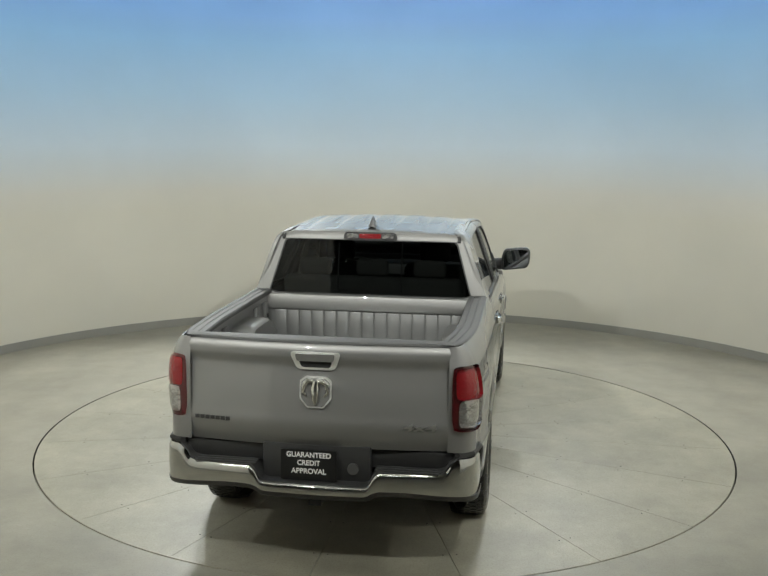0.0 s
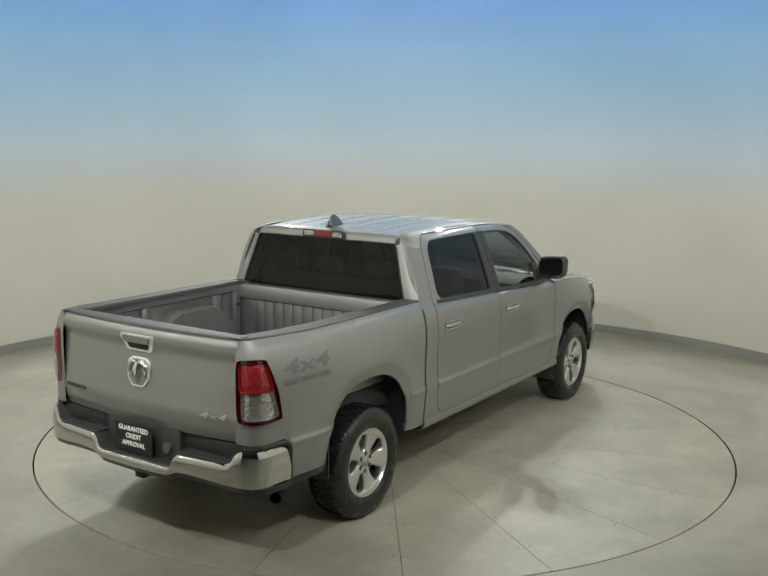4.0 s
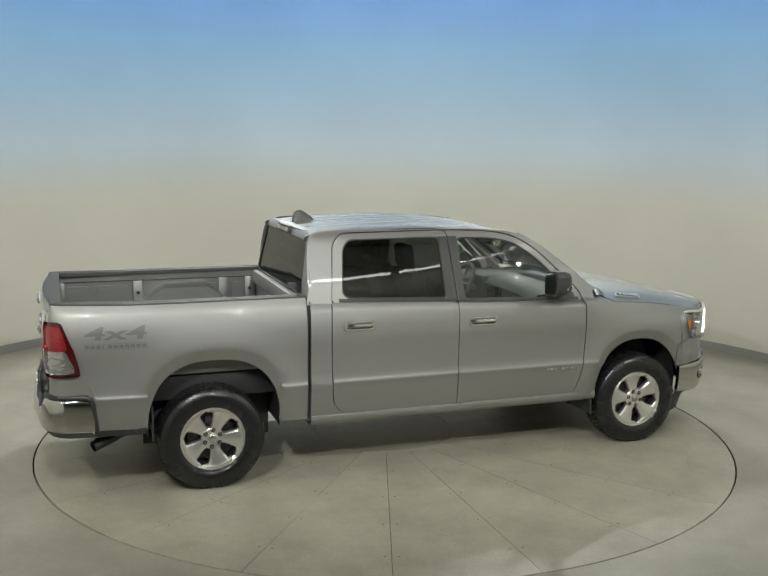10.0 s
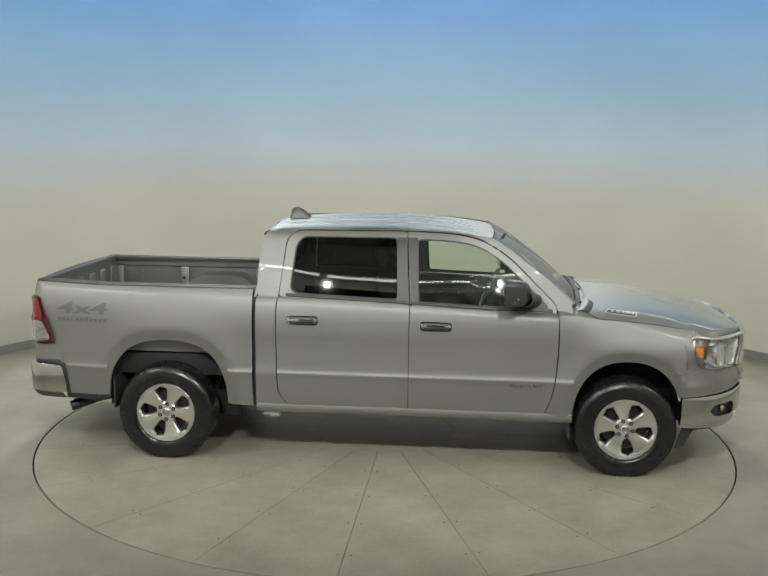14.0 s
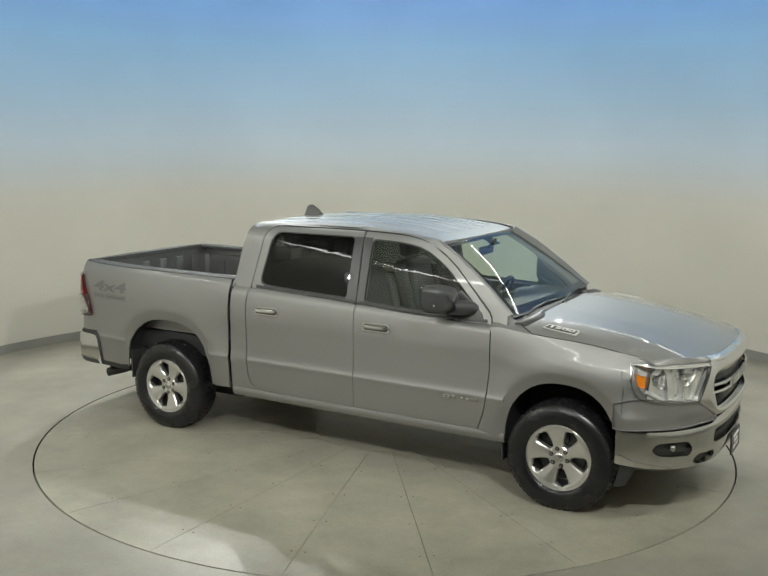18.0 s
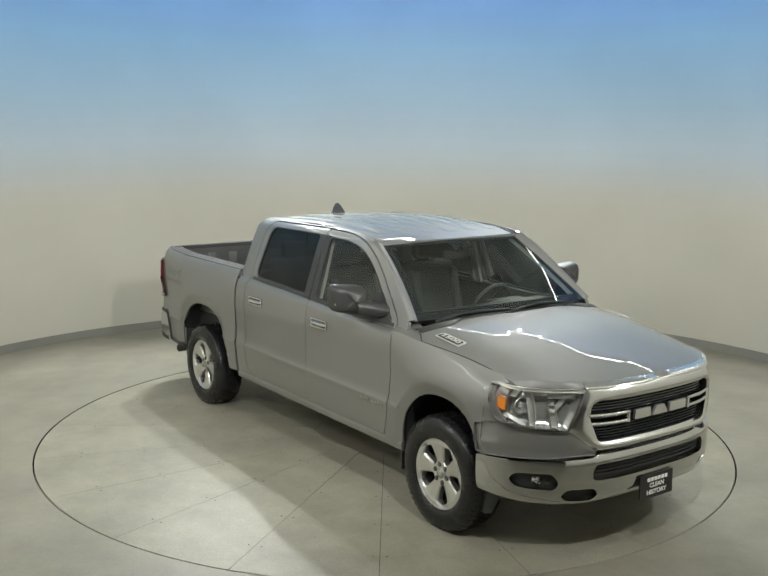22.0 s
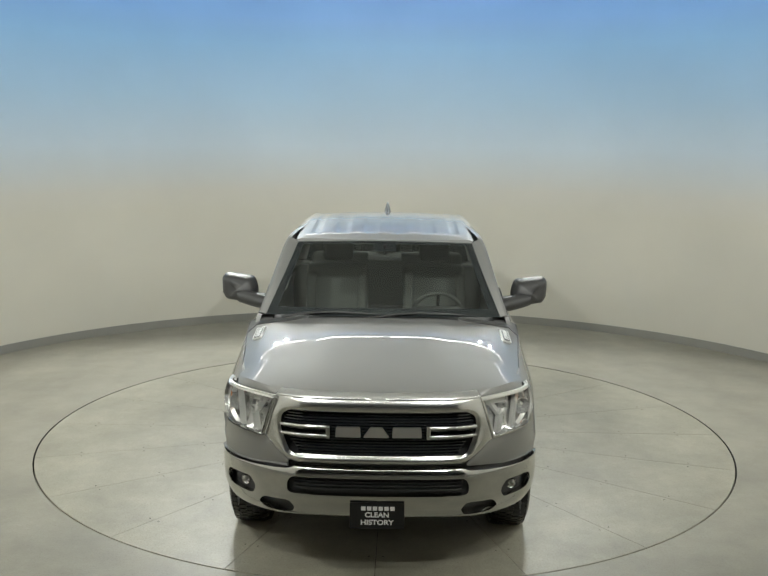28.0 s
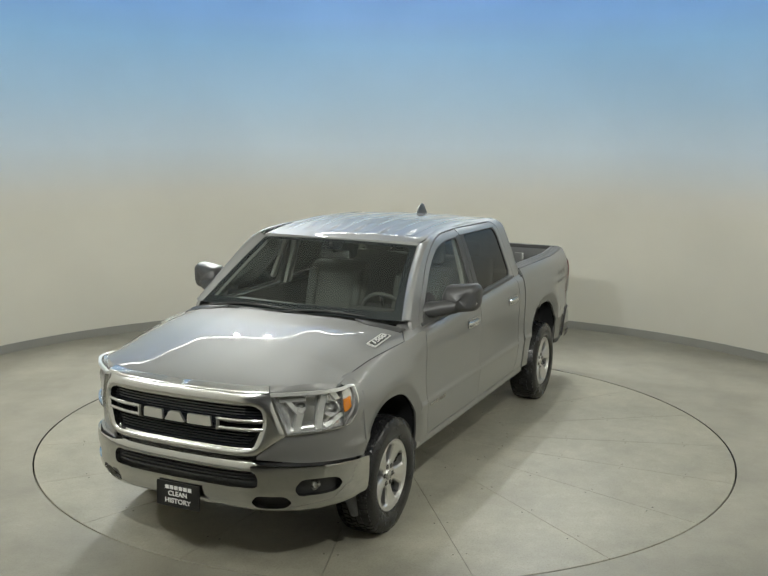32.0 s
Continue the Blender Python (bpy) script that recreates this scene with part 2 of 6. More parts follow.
class BM:
    """A bmesh with a few builders."""

    def __init__(self):
        self.b = bmesh.new()

    def grid(self, f, us, vs, close=False):
        rows = [[self.b.verts.new(f(u, v)) for v in vs] for u in us]
        for i in range(len(us) - 1 + (1 if close else 0)):
            a, c = rows[i], rows[(i + 1) % len(us)]
            for j in range(len(vs) - 1):
                try:
                    self.b.faces.new((a[j], c[j], c[j + 1], a[j + 1]))
                except ValueError:
                    pass
        return rows

    def box(self, x0, x1, y0, y1, z0, z1, r=0.0):
        ret = bmesh.ops.create_cube(self.b, size=1)
        vs = ret["verts"]
        for v in vs:
            v.co = Vector(((x0 + x1) / 2 + v.co.x * (x1 - x0), (y0 + y1) / 2 + v.co.y * (y1 - y0), (z0 + z1) / 2 + v.co.z * (z1 - z0)))
        if r:
            es = {e for v in vs for e in v.link_edges}
            bmesh.ops.bevel(self.b, geom=list(es), offset=r, segments=2, profile=0.5, affect="EDGES")
        return self

    def tube(self, pts, rad, seg=10, cap=True):
        pts = [Vector(p) for p in pts]
        rads = rad if isinstance(rad, (list, tuple)) else [rad] * len(pts)
        rings = []
        for i, p in enumerate(pts):
            d = (pts[min(i + 1, len(pts) - 1)] - pts[max(i - 1, 0)]).normalized()
            a = d.cross(Vector((0.13, 0.31, 0.94))).normalized()
            c = d.cross(a)
            rings.append([self.b.verts.new(p + (a * math.cos(k * 2 * math.pi / seg) + c * math.sin(k * 2 * math.pi / seg)) * rads[i]) for k in range(seg)])
        for r0, r1 in zip(rings, rings[1:]):
            for k in range(seg):
                self.b.faces.new((r0[k], r0[(k + 1) % seg], r1[(k + 1) % seg], r1[k]))
        if cap:
            self.b.faces.new(rings[0])
            self.b.faces.new(rings[-1])
        return self

    def prism(self, poly, put, t):
        """A flat polygon (2D points) thickened: put(a, b, h) places it, h runs from 0 to t."""
        lo = [self.b.verts.new(put(a, c, 0)) for a, c in poly]
        hi = [self.b.verts.new(put(a, c, t)) for a, c in poly]
        self.b.faces.new(lo)
        self.b.faces.new(hi)
        n = len(poly)
        for i in range(n):
            self.b.faces.new((lo[i], lo[(i + 1) % n], hi[(i + 1) % n], hi[i]))
        return self

    def lathe(self, prof, seg=48, axis="y", centre=(0, 0, 0)):
        c = Vector(centre)
        rows = []
        for k in range(seg):
            a = 2 * math.pi * k / seg
            row = []
            for r, h in prof:
                p = (r * math.cos(a), h, r * math.sin(a)) if axis == "y" else (r * math.cos(a), r * math.sin(a), h) if axis == "z" else (h, r * math.cos(a), r * math.sin(a))
                row.append(self.b.verts.new(c + Vector(p)))
            rows.append(row)
        for k in range(seg):
            a, d = rows[k], rows[(k + 1) % seg]
            for j in range(len(prof) - 1):
                self.b.faces.new((a[j], d[j], d[j + 1], a[j + 1]))
        bmesh.ops.remove_doubles(self.b, verts=self.b.verts, dist=1e-5)
        return self

    def flange(self, vec, depth):
        """Roll the open edges in: along vec, or along the surface's inner side when vec is None."""
        es = [e for e in self.b.edges if len(e.link_faces) == 1]
        for e in es:
            e.smooth = False
        self.b.normal_update()
        nor = {v: v.normal.copy() for e in es for v in e.verts}
        ret = bmesh.ops.extrude_edge_only(self.b, edges=es)
        made = {v for v in ret["geom"] if isinstance(v, bmesh.types.BMVert)}
        for v in made:
            if vec is None:
                o = next(w for e in v.link_edges for w in e.verts if w in nor)
                v.co -= nor[o] * depth
            else:
                v.co += Vector(vec) * depth
        return self

    def shell(self, t):
        """Thicken the sheet inwards by t."""
        self.b.normal_update()
        src = list(self.b.faces)
        bmesh.ops.solidify(self.b, geom=src, thickness=t)
        return self


def cur(tab, x):
    """Smooth curve through the rows (x, y)."""
    n = len(tab)
    if x <= tab[0][0]:
        return tab[0][1]
    if x >= tab[-1][0]:
        return tab[-1][1]
    i = max(k for k in range(n - 1) if tab[k][0] <= x)
    (x0, y0), (x1, y1) = tab[i], tab[i + 1]
    d = (y1 - y0) / (x1 - x0)

    def slope(k):
        if k == 0 or k == n - 1:
            return (tab[1][1] - tab[0][1]) / (tab[1][0] - tab[0][0]) if k == 0 else (tab[-1][1] - tab[-2][1]) / (tab[-1][0] - tab[-2][0])
        a = (tab[k][1] - tab[k - 1][1]) / (tab[k][0] - tab[k - 1][0])
        c = (tab[k + 1][1] - tab[k][1]) / (tab[k + 1][0] - tab[k][0])
        return 0 if a * c <= 0 else 2 * a * c / (a + c)

    h = x1 - x0
    s = (x - x0) / h
    m0, m1 = slope(i), slope(i + 1)
    return y0 * (1 + 2 * s) * (1 - s) ** 2 + m0 * h * s * (1 - s) ** 2 + y1 * s * s * (3 - 2 * s) + m1 * h * s * s * (s - 1)


def steps(a, b, n):
    return [a + (b - a) * i / n for i in range(n + 1)]


def smooth(a, b, x):
    s = min(1, max(0, (x - a) / (b - a)))
    return s * s * (3 - 2 * s)


def rounded(pts, r, seg=5):
    """A polygon with rounded corners; r one radius or one for each corner."""
    out, n = [], len(pts)
    for i in range(n):
        p, q, s = Vector(pts[i - 1]), Vector(pts[i]), Vector(pts[(i + 1) % n])
        rr = r[i] if isinstance(r, (list, tuple)) else r
        a, c = (p - q), (s - q)
        k = min(rr, a.length * 0.45, c.length * 0.45)
        a, c = q + a.normalized() * k, q + c.normalized() * k
        for j in range(seg + 1):
            t = j / seg
            out.append(tuple(a * (1 - t) ** 2 + q * 2 * t * (1 - t) + c * t * t))
    return out


def by_angle(poly, c, n):
    """n points of a star-shaped outline, at even angles round c."""
    out = []
    for k in range(n):
        a = 2 * math.pi * k / n
        d = Vector((math.cos(a), math.sin(a)))
        best = 0
        for i in range(len(poly)):
            p, q = Vector(poly[i - 1]) - Vector(c), Vector(poly[i]) - Vector(c)
            e = q - p
            den = d.x * e.y - d.y * e.x
            if abs(den) < 1e-12:
                continue
            t = (p.x * e.y - p.y * e.x) / den
            u = (p.x * d.y - p.y * d.x) / den
            if t > 0 and -1e-9 <= u <= 1 + 1e-9:
                best = max(best, t)
        out.append((c[0] + d.x * best, c[1] + d.y * best))
    return out


def text_mesh(body, size, depth, bold=0.0):
    cu = bpy.data.curves.new("text", "FONT")
    cu.body, cu.size, cu.extrude, cu.offset = body, size, depth, bold
    cu.align_x, cu.align_y = "CENTER", "CENTER"
    ob = new("text", cu)
    me = bpy.data.meshes.new_from_object(ob)
    bpy.data.objects.remove(ob)
    return me


def lettering(name, body, size, m, material, parent, label="", width=None, bold=0.0, depth=0.0015):
    me = text_mesh(body, size, depth, bold)
    if width:
        w = max(v.co.x for v in me.vertices) - min(v.co.x for v in me.vertices)
        for v in me.vertices:
            v.co.x *= width / w
    me.transform(m)
    me.materials.append(material)
    ob = new(name, me)
    ob.parent = parent
    return tagged(ob, label)


# ---------------------------------------------------------------- the place
WALL_R, WALL_H, DISC_R = 5.33, 5.0, 2.983
GAP = 0.012
OPEN = 21  # half angle of the opening towards the camera, degrees; narrow, so unseen wall brightens reflections


def arc_wall(name, a0, a1, z0, z1, r0, r1, material, label, n=120, kind="structure"):
    bm = BM()
    sec = [(r0, z0), (r0, z1), (r1, z1), (r1, z0)]
    rows = []
    for i in range(n + 1):
        a = radians(a0 + (a1 - a0) * i / n)
        rows.append([bm.b.verts.new((r * math.cos(a), r * math.sin(a), z)) for r, z in sec])
    for p, q in zip(rows, rows[1:]):
        for j in range(4):
            bm.b.faces.new((p[j], q[j], q[(j + 1) % 4], p[(j + 1) % 4]))
    bm.b.faces.new(rows[0])
    bm.b.faces.new(rows[-1])
    return tagged(part(name, bm, material), label, "wall", kind=kind)


def build_place():
    # ground: one sheet with a round hole for the turntable
    bm = BM()
    radii = [DISC_R + GAP, 3.2, 3.6, 4.2, 5.0, 6.0, 8.0, 12.0, 20.0, 40.0]
    bm.grid(lambda a, r: (r * math.cos(a), r * math.sin(a), 0), [2 * math.pi * k / 144 for k in range(144)], radii, close=True)
    ob = part("floor", bm, FLOOR)
    tagged(ob, "sealed beige concrete floor, scuffed and slightly glossy", "floor", kind="structure")
    # pit under the turntable's rim
    bm = BM()
    bm.grid(lambda a, j: ((DISC_R + (GAP if j < 1 else GAP if j < 2 else -0.5)) * math.cos(a), (DISC_R + (GAP if j < 1 else GAP if j < 2 else -0.5)) * math.sin(a), 0 if j < 1 else -0.15),
            [2 * math.pi * k / 144 for k in range(144)], [0, 1, 2], close=True)
    tagged(part("turntable_pit", bm, SHADOWGAP), "dark gap round the edge of the turntable", "floor", kind="structure")
    a0, a1 = -90 + OPEN, 270 - OPEN
    arc_wall("wall_round", a0, a1, 0, WALL_H, WALL_R, WALL_R + 0.12, WALLFADE, "smooth curved wall, warm white with an added blue fade standing for an overlay")
    arc_wall("wall_lintel", a1, a0 + 360, 3.75, WALL_H, WALL_R, WALL_R + 0.12, WALLFADE, "curved wall over the opening of the booth", 40)
    arc_wall("baseboard", a0, a1, 0, 0.105, WALL_R - 0.012, WALL_R - 0.001, SKIRT, "plain grey baseboard along the curved wall")
    # ceiling out of view, added; its pale colour brightens the truck's reflections
    bm = BM()
    bm.lathe([(0.001, WALL_H), (WALL_R + 0.12, WALL_H), (WALL_R + 0.12, WALL_H + 0.1), (0.001, WALL_H + 0.1)], 96, "z")
    tagged(part("ceiling", bm, BOOTHCEIL), "unseen booth ceiling, added and kept pale to bounce light", "ceiling", kind="structure")
    # the hall that the booth stands in, behind the camera
    for nm, x0, x1, y0, y1 in (("wall_south", -12, 12, -16.2, -16), ("wall_west", -12.2, -12, -16, 9), ("wall_east", 12, 12.2, -16, 9), ("wall_north", -12, 12, 9, 9.2)):
        tagged(part(nm, BM().box(x0, x1, y0, y1, 0, 6), HALLWALL), "plain pale grey hall wall", "wall", kind="structure")
    tagged(part("hall_ceiling", BM().box(-12.2, 12.2, -16.2, 9.2, 6, 6.2), CEIL), "plain pale hall ceiling", "ceiling", kind="structure")


def build_lamps():
    # curved strip lamps all round the head of the wall, hung higher opposite the opening
    n = 20
    for k in range(n):
        a0 = 360 * k / n - 90
        mid = (a0 + 180 / n) % 360
        lift = smooth(4, 30, 90 - abs(mid - 90))
        r, z = 5.16 - 0.16 * lift, 3.86 + 0.98 * lift
        root = new("strip_lamp")
        tagged(root, "slim curved white strip lamp", "lamp", "strip lamps round the booth")
        for nm, m_, w, zz0, zz1 in (("housing", LAMPBODY, 0.05, 0.006, 0.05), ("diffuser", GLOWSTRIP, 0.022, -0.012, 0.006)):
            bm = BM()
            rows = []
            for i in range(9):
                a = radians(a0 + 0.6 + (360 / n - 1.2) * i / 8)
                rows.append([bm.b.verts.new((q * math.cos(a), q * math.sin(a), h)) for q, h in ((r - w, z + zz0), (r - w, z + zz1), (r + w, z + zz1), (r + w, z + zz0))])
            for p, q in zip(rows, rows[1:]):
                for j in range(4):
                    bm.b.faces.new((p[j], q[j], q[(j + 1) % 4], p[(j + 1) % 4]))
            bm.b.faces.new(rows[0])
            bm.b.faces.new(rows[-1])
            part(nm, bm, m_, root)
        for f in (0.2, 0.8):
            a = radians(a0 + 360 / n * f)
            c, s = math.cos(a), math.sin(a)
            foot = (WALL_R * c, WALL_R * s, z + 0.03)
            part("bracket", BM().tube([(r * c, r * s, z + 0.03), foot], 0.01, 6), LAMPBODY, root)
    for x, y, z in FRONT_SPOTS + SIDE_SPOTS + BACK_SPOTS:
        root = new("spot_light")
        tagged(root, "small round white spot light high on the wall", "lamp", "spot lights")
        d = Vector((x * .5, y, 1.6)).normalized()
        c = Vector((x, y, z)) + d * .03
        part("housing", BM().tube([c, c + d * .12], [0.075, 0.06], 20), LAMPBODY, root)
        e = c + d * .06
        k = (WALL_R) / math.hypot(e.x, e.y)
        part("arm", BM().tube([e, (e.x * k, e.y * k, e.z + .05)], 0.015, 8), LAMPBODY, root)


def build_turntable():
    root = new("turntable")
    tagged(root, "round car turntable of wedge-shaped concrete-finished panels", "turntable")
    n = 20
    first = radians(-90.7)
    for k in range(n):
        a0, a1 = first + 2 * math.pi * k / n, first + 2 * math.pi * (k + 1) / n
        bm = BM()

        def edge(r, a, side):
            off = 0.0018 / max(r, 0.05)
            aa = a + side * off
            return r * math.cos(aa), r * math.sin(aa)

        radii = [0.62, 0.8, 1.0, 1.5, 2.0, 2.5, DISC_R - 0.003, DISC_R]
        rows = []
        for r in radii:
            z = 0 if r < DISC_R else -0.003
            row = []
            for i in range(7):
                t = i / 6
                a = a0 + (a1 - a0) * t
                side = 1 if i == 0 else -1 if i == 6 else 0
                x, y = edge(r, a, side)
                row.append(bm.b.verts.new((x, y, z)))
            rows.append(row)
        for p, q in zip(rows, rows[1:]):
            for i in range(6):
                bm.b.faces.new((p[i], q[i], q[i + 1], p[i + 1]))
        bm.flange((0, 0, -1), 0.04)
        part("panel", bm, DISC, root)
    bm = BM().lathe([(0.001, 0.0), (0.614, 0.0), (0.617, -0.003), (0.617, -0.04)], 72, "z")
    part("hub_plate", bm, DISC, root)
    bm = BM().lathe([(0.001, -0.02), (DISC_R - 0.02, -0.02), (DISC_R - 0.02, -0.15)], 96, "z")
    part("base", bm, SHADOWGAP, root)
    # bolt heads, in pairs beside the seams
    for k in range(n):
        a = first + 2 * math.pi * k / n
        for r in (1.1, 1.62, 2.12, 2.62):
            for s in (-1, 1):
                x, y = r * math.cos(a + s * 0.045 / r), r * math.sin(a + s * 0.045 / r)
                part("bolt", BM().lathe([(0.001, 0.0012), (0.0045, 0.0012), (0.006, 0.0)], 8, "z", (x, y, 0)), SHADOWGAP, root)
    return root


# ---------------------------------------------------------------- the pickup truck: x forward, y to its left, z up, origin between the axles
SIDE = [(.38, .93), (.44, .957), (.50, .970), (.60, .981), (.70, .9905), (.722, .9940), (.738, .9975), (.750, .9980), (.762, .9935), (.776, .9895), (.81, .9865), (.86, .9855), (.92, .9850), (1.0, .9870), (1.10, .992), (1.18, .990), (1.25, .982), (1.31, .968), (1.36, .950), (1.40, .926), (1.44, .885), (1.47, .82)]
TAPER = [(-3.0, -.075), (-2.8, -.042), (-2.5, -.016), (-2.2, -.002), (-2.0, 0), (1.4, 0), (1.8, -.003), (2.1, -.010), (2.25, -.018), (2.35, -.034), (2.45, -.072), (2.55, -.14), (2.67, -.28)]
UPPER = [(1.25, .972), (1.33, .947), (1.40, .9235), (1.50, .8895), (1.60, .8550), (1.70, .8195), (1.78, .7895), (1.835, .762), (1.87, .722), (1.895, .670), (1.93, .60)]
ARCH = {"rear": (-1.812, .455, .492, .532, 2.5), "front": (1.838, .43, .418, .494, 2.3)}
LIFT = [(1.25, 0), (1.4, .035), (1.6, .095), (1.8, .150), (2.1, .220), (2.4, .28), (2.7, .31)]
AX = 1.836
TYRE_R, HUB_Z = 0.396, 0.3825


def arch_e(kind, x, z):
    xc, zc, a, b, n = ARCH[kind]
    return (abs((x - xc) / a) ** n + abs(max(z - zc, 0) / b) ** n) ** (1 / n)


def side(x, z):
    """Half width of the lower body."""
    zz = z
    if x > 1.25:
        zz = z + cur(LIFT, x) * smooth(.80, 1.15, z)
    y = cur(SIDE, zz) + cur(TAPER, x)
    for kind, amp in (("rear", .016), ("front", .020)):
        e = arch_e(kind, x, z)
        if e < 1.9:
            y += amp * math.exp(-((max(e, 1.16) - 1.16) / .26) ** 2) - .026 * max(0, 1.16 - max(e, 1)) / .16
    return y


def upper(x, z):
    """Half width of the cab above the belt."""
    return cur(UPPER, z) - .035 * smooth(.6, 1.35, x) - .012 * smooth(-.7, -1.1, x)


def belt(x):
    return cur([(-1.1, 1.365), (-.9, 1.355), (.14, 1.315), (.6, 1.295), (1.30, 1.275)], x)


def arch_xs(kind, n=26):
    xc, zc, a, b, p = ARCH[kind]
    return [xc - a * math.copysign(abs(math.cos(math.pi * k / n)) ** (2 / p), math.cos(math.pi * k / n)) for k in range(n + 1)]


def arch_z(kind, x):
    xc, zc, a, b, p = ARCH[kind]
    t = abs((x - xc) / a)
    return zc + b * max(0, 1 - t ** p) ** (1 / p) if t <= 1 else None


def wheel(root, x, s, turn):
    """s: +1 on the truck's left. The wheel's outer face looks along s * y."""
    hub = new("wheel")
    hub.parent = root
    hub.location = (x, 0.86 * s, HUB_Z)
    tagged(hub, "five-spoke silver alloy wheel with black all-terrain tyre")
    w = lambda r, h: (r, h * s)
    # tyre: outer face at h = .135
    prof = [(.236, -.10), (.245, -.125), (.29, -.137), (.34, -.132), (.372, -.118), (.389, -.10), (.394, -.07), (.396, 0), (.394, .07), (.389, .10), (.372, .118), (.345, .131), (.338, .1335), (.30, .138), (.285, .1365), (.262, .131), (.247, .122), (.236, .105)]
    bm = BM().lathe([w(*p) for p in prof] + [w(*prof[0])], 72)
    for v in bm.b.verts:  # flat where it bears on the ground
        v.co.z = max(v.co.z, -HUB_Z)
    part("tyre", bm, RUBBER, hub)
    # tread blocks
    bm = BM()
    for k in range(58):
        a = 2 * math.pi * k / 58
        for row, (h0, h1) in enumerate(((-.112, -.07), (-.06, -.022), (-.016, .018), (.024, .062), (.07, .112))):
            off = (row % 2) * math.pi / 58
            vs = []
            for rr in (.380, .3985):
                for da, h in ((-.038, h0), (.038, h0), (.038, h1), (-.038, h1)):
                    r2 = rr - (.012 if abs(h) > .1 else 0)
                    vs.append(bm.b.verts.new((r2 * math.cos(a + off + da), h * s, r2 * math.sin(a + off + da))))
            for f in ((4, 5, 6, 7), (0, 1, 5, 4), (1, 2, 6, 5), (2, 3, 7, 6), (3, 0, 4, 7)):
                bm.b.faces.new([vs[i] for i in f])
    for v in bm.b.verts:
        v.co.z = max(v.co.z, -HUB_Z)
    tagged(part("tread", bm, RUBBER, hub), kind="stuff")
    # rim barrel and lip
    bm = BM().lathe([w(*p) for p in [(.236, -.09), (.222, -.085), (.205, -.03), (.205, .06), (.222, .100)]], 72)
    part("rim_barrel", bm, BARREL, hub)
    bm = BM().lathe([w(*p) for p in [(.218, .088), (.224, .106), (.231, .115), (.239, .117), (.244, .113), (.243, .106), (.236, .10)]], 72)
    part("rim_lip", bm, ALLOY, hub)
    # spokes: flat-faced, flaring to the rim, each with a sunk middle
    for k in range(5):
        a = radians(turn) + 2 * math.pi * k / 5
        bm = BM()

        def at(r, q, h):
            c, n_ = math.cos(a), math.sin(a)
            return (r * c - q * n_, h * s, r * n_ + q * c)

        secs = [(.050, .034, .090), (.076, .046, .092), (.086, .041, .094), (.100, .040, .096), (.125, .0465, .099), (.150, .055, .103), (.175, .064, .107), (.192, .071, .111), (.200, .079, .113), (.205, .096, .114), (.209, .116, .115), (.219, .136, .115), (.230, .142, .115)]
        rows = []
        for r, hw, h in secs:
            rr = [r * math.cos(q / max(r, .1)) for q in (hw, hw * .72, hw * .3, 0)]
            rows.append([at(rr[0], -hw, h - .055), at(rr[0], -hw * .97, h - .016), at(rr[1], -hw * .80, h - .005), at(rr[2], -hw * .3, h - .001), at(rr[3], 0, h + .001), at(rr[2], hw * .3, h - .001), at(rr[1], hw * .80, h - .005), at(rr[0], hw * .97, h - .016), at(rr[0], hw, h - .055)])
        vr = [[bm.b.verts.new(p) for p in row] for row in rows]
        for p, q in zip(vr, vr[1:]):
            for j in range(8):
                bm.b.faces.new((p[j], q[j], q[j + 1], p[j + 1]))
        part("spoke", bm, ALLOY, hub, sharp=14)
    bm = BM().lathe([w(*p) for p in [(.001, .098), (.020, .098), (.034, .095), (.037, .088), (.044, .090), (.075, .092), (.083, .086), (.085, .05)]], 48)
    part("hub_face", bm, ALLOY, hub, sharp=25)
    bm = BM().lathe([w(*p) for p in [(.001, .106), (.024, .104), (.031, .098), (.032, .09)]], 32)
    part("centre_cap", bm, SATIN, hub, "silver centre cap")
    for k in range(6):
        a = radians(turn + 18) + 2 * math.pi * k / 6
        c = (.063 * math.cos(a), 0, .063 * math.sin(a))
        bm = BM().lathe([w(*p) for p in [(.001, .104), (.008, .103), (.0105, .098), (.0105, .088)]], 6, "y", c)
        part("lug_nut", bm, STEEL, hub)
        # flat dark disc in place of the shaded pocket round the nut
        part("lug_shade", BM().lathe([w(*p) for p in [(.001, .0935), (.0165, .0935), (.0175, .090)]], 14, "y", c), BARREL, hub)
    bm = BM().lathe([w(*p) for p in [(.06, .02), (.175, .02), (.175, -.005), (.06, -.005)]], 40)
    part("brake_disc", bm, BARREL, hub)
    bm = BM()
    bm.box(-.05, .05, -.03 + .015 * s, .035 + .015 * s, .10, .19, .012)
    part("brake_caliper", bm, UNDER, hub)


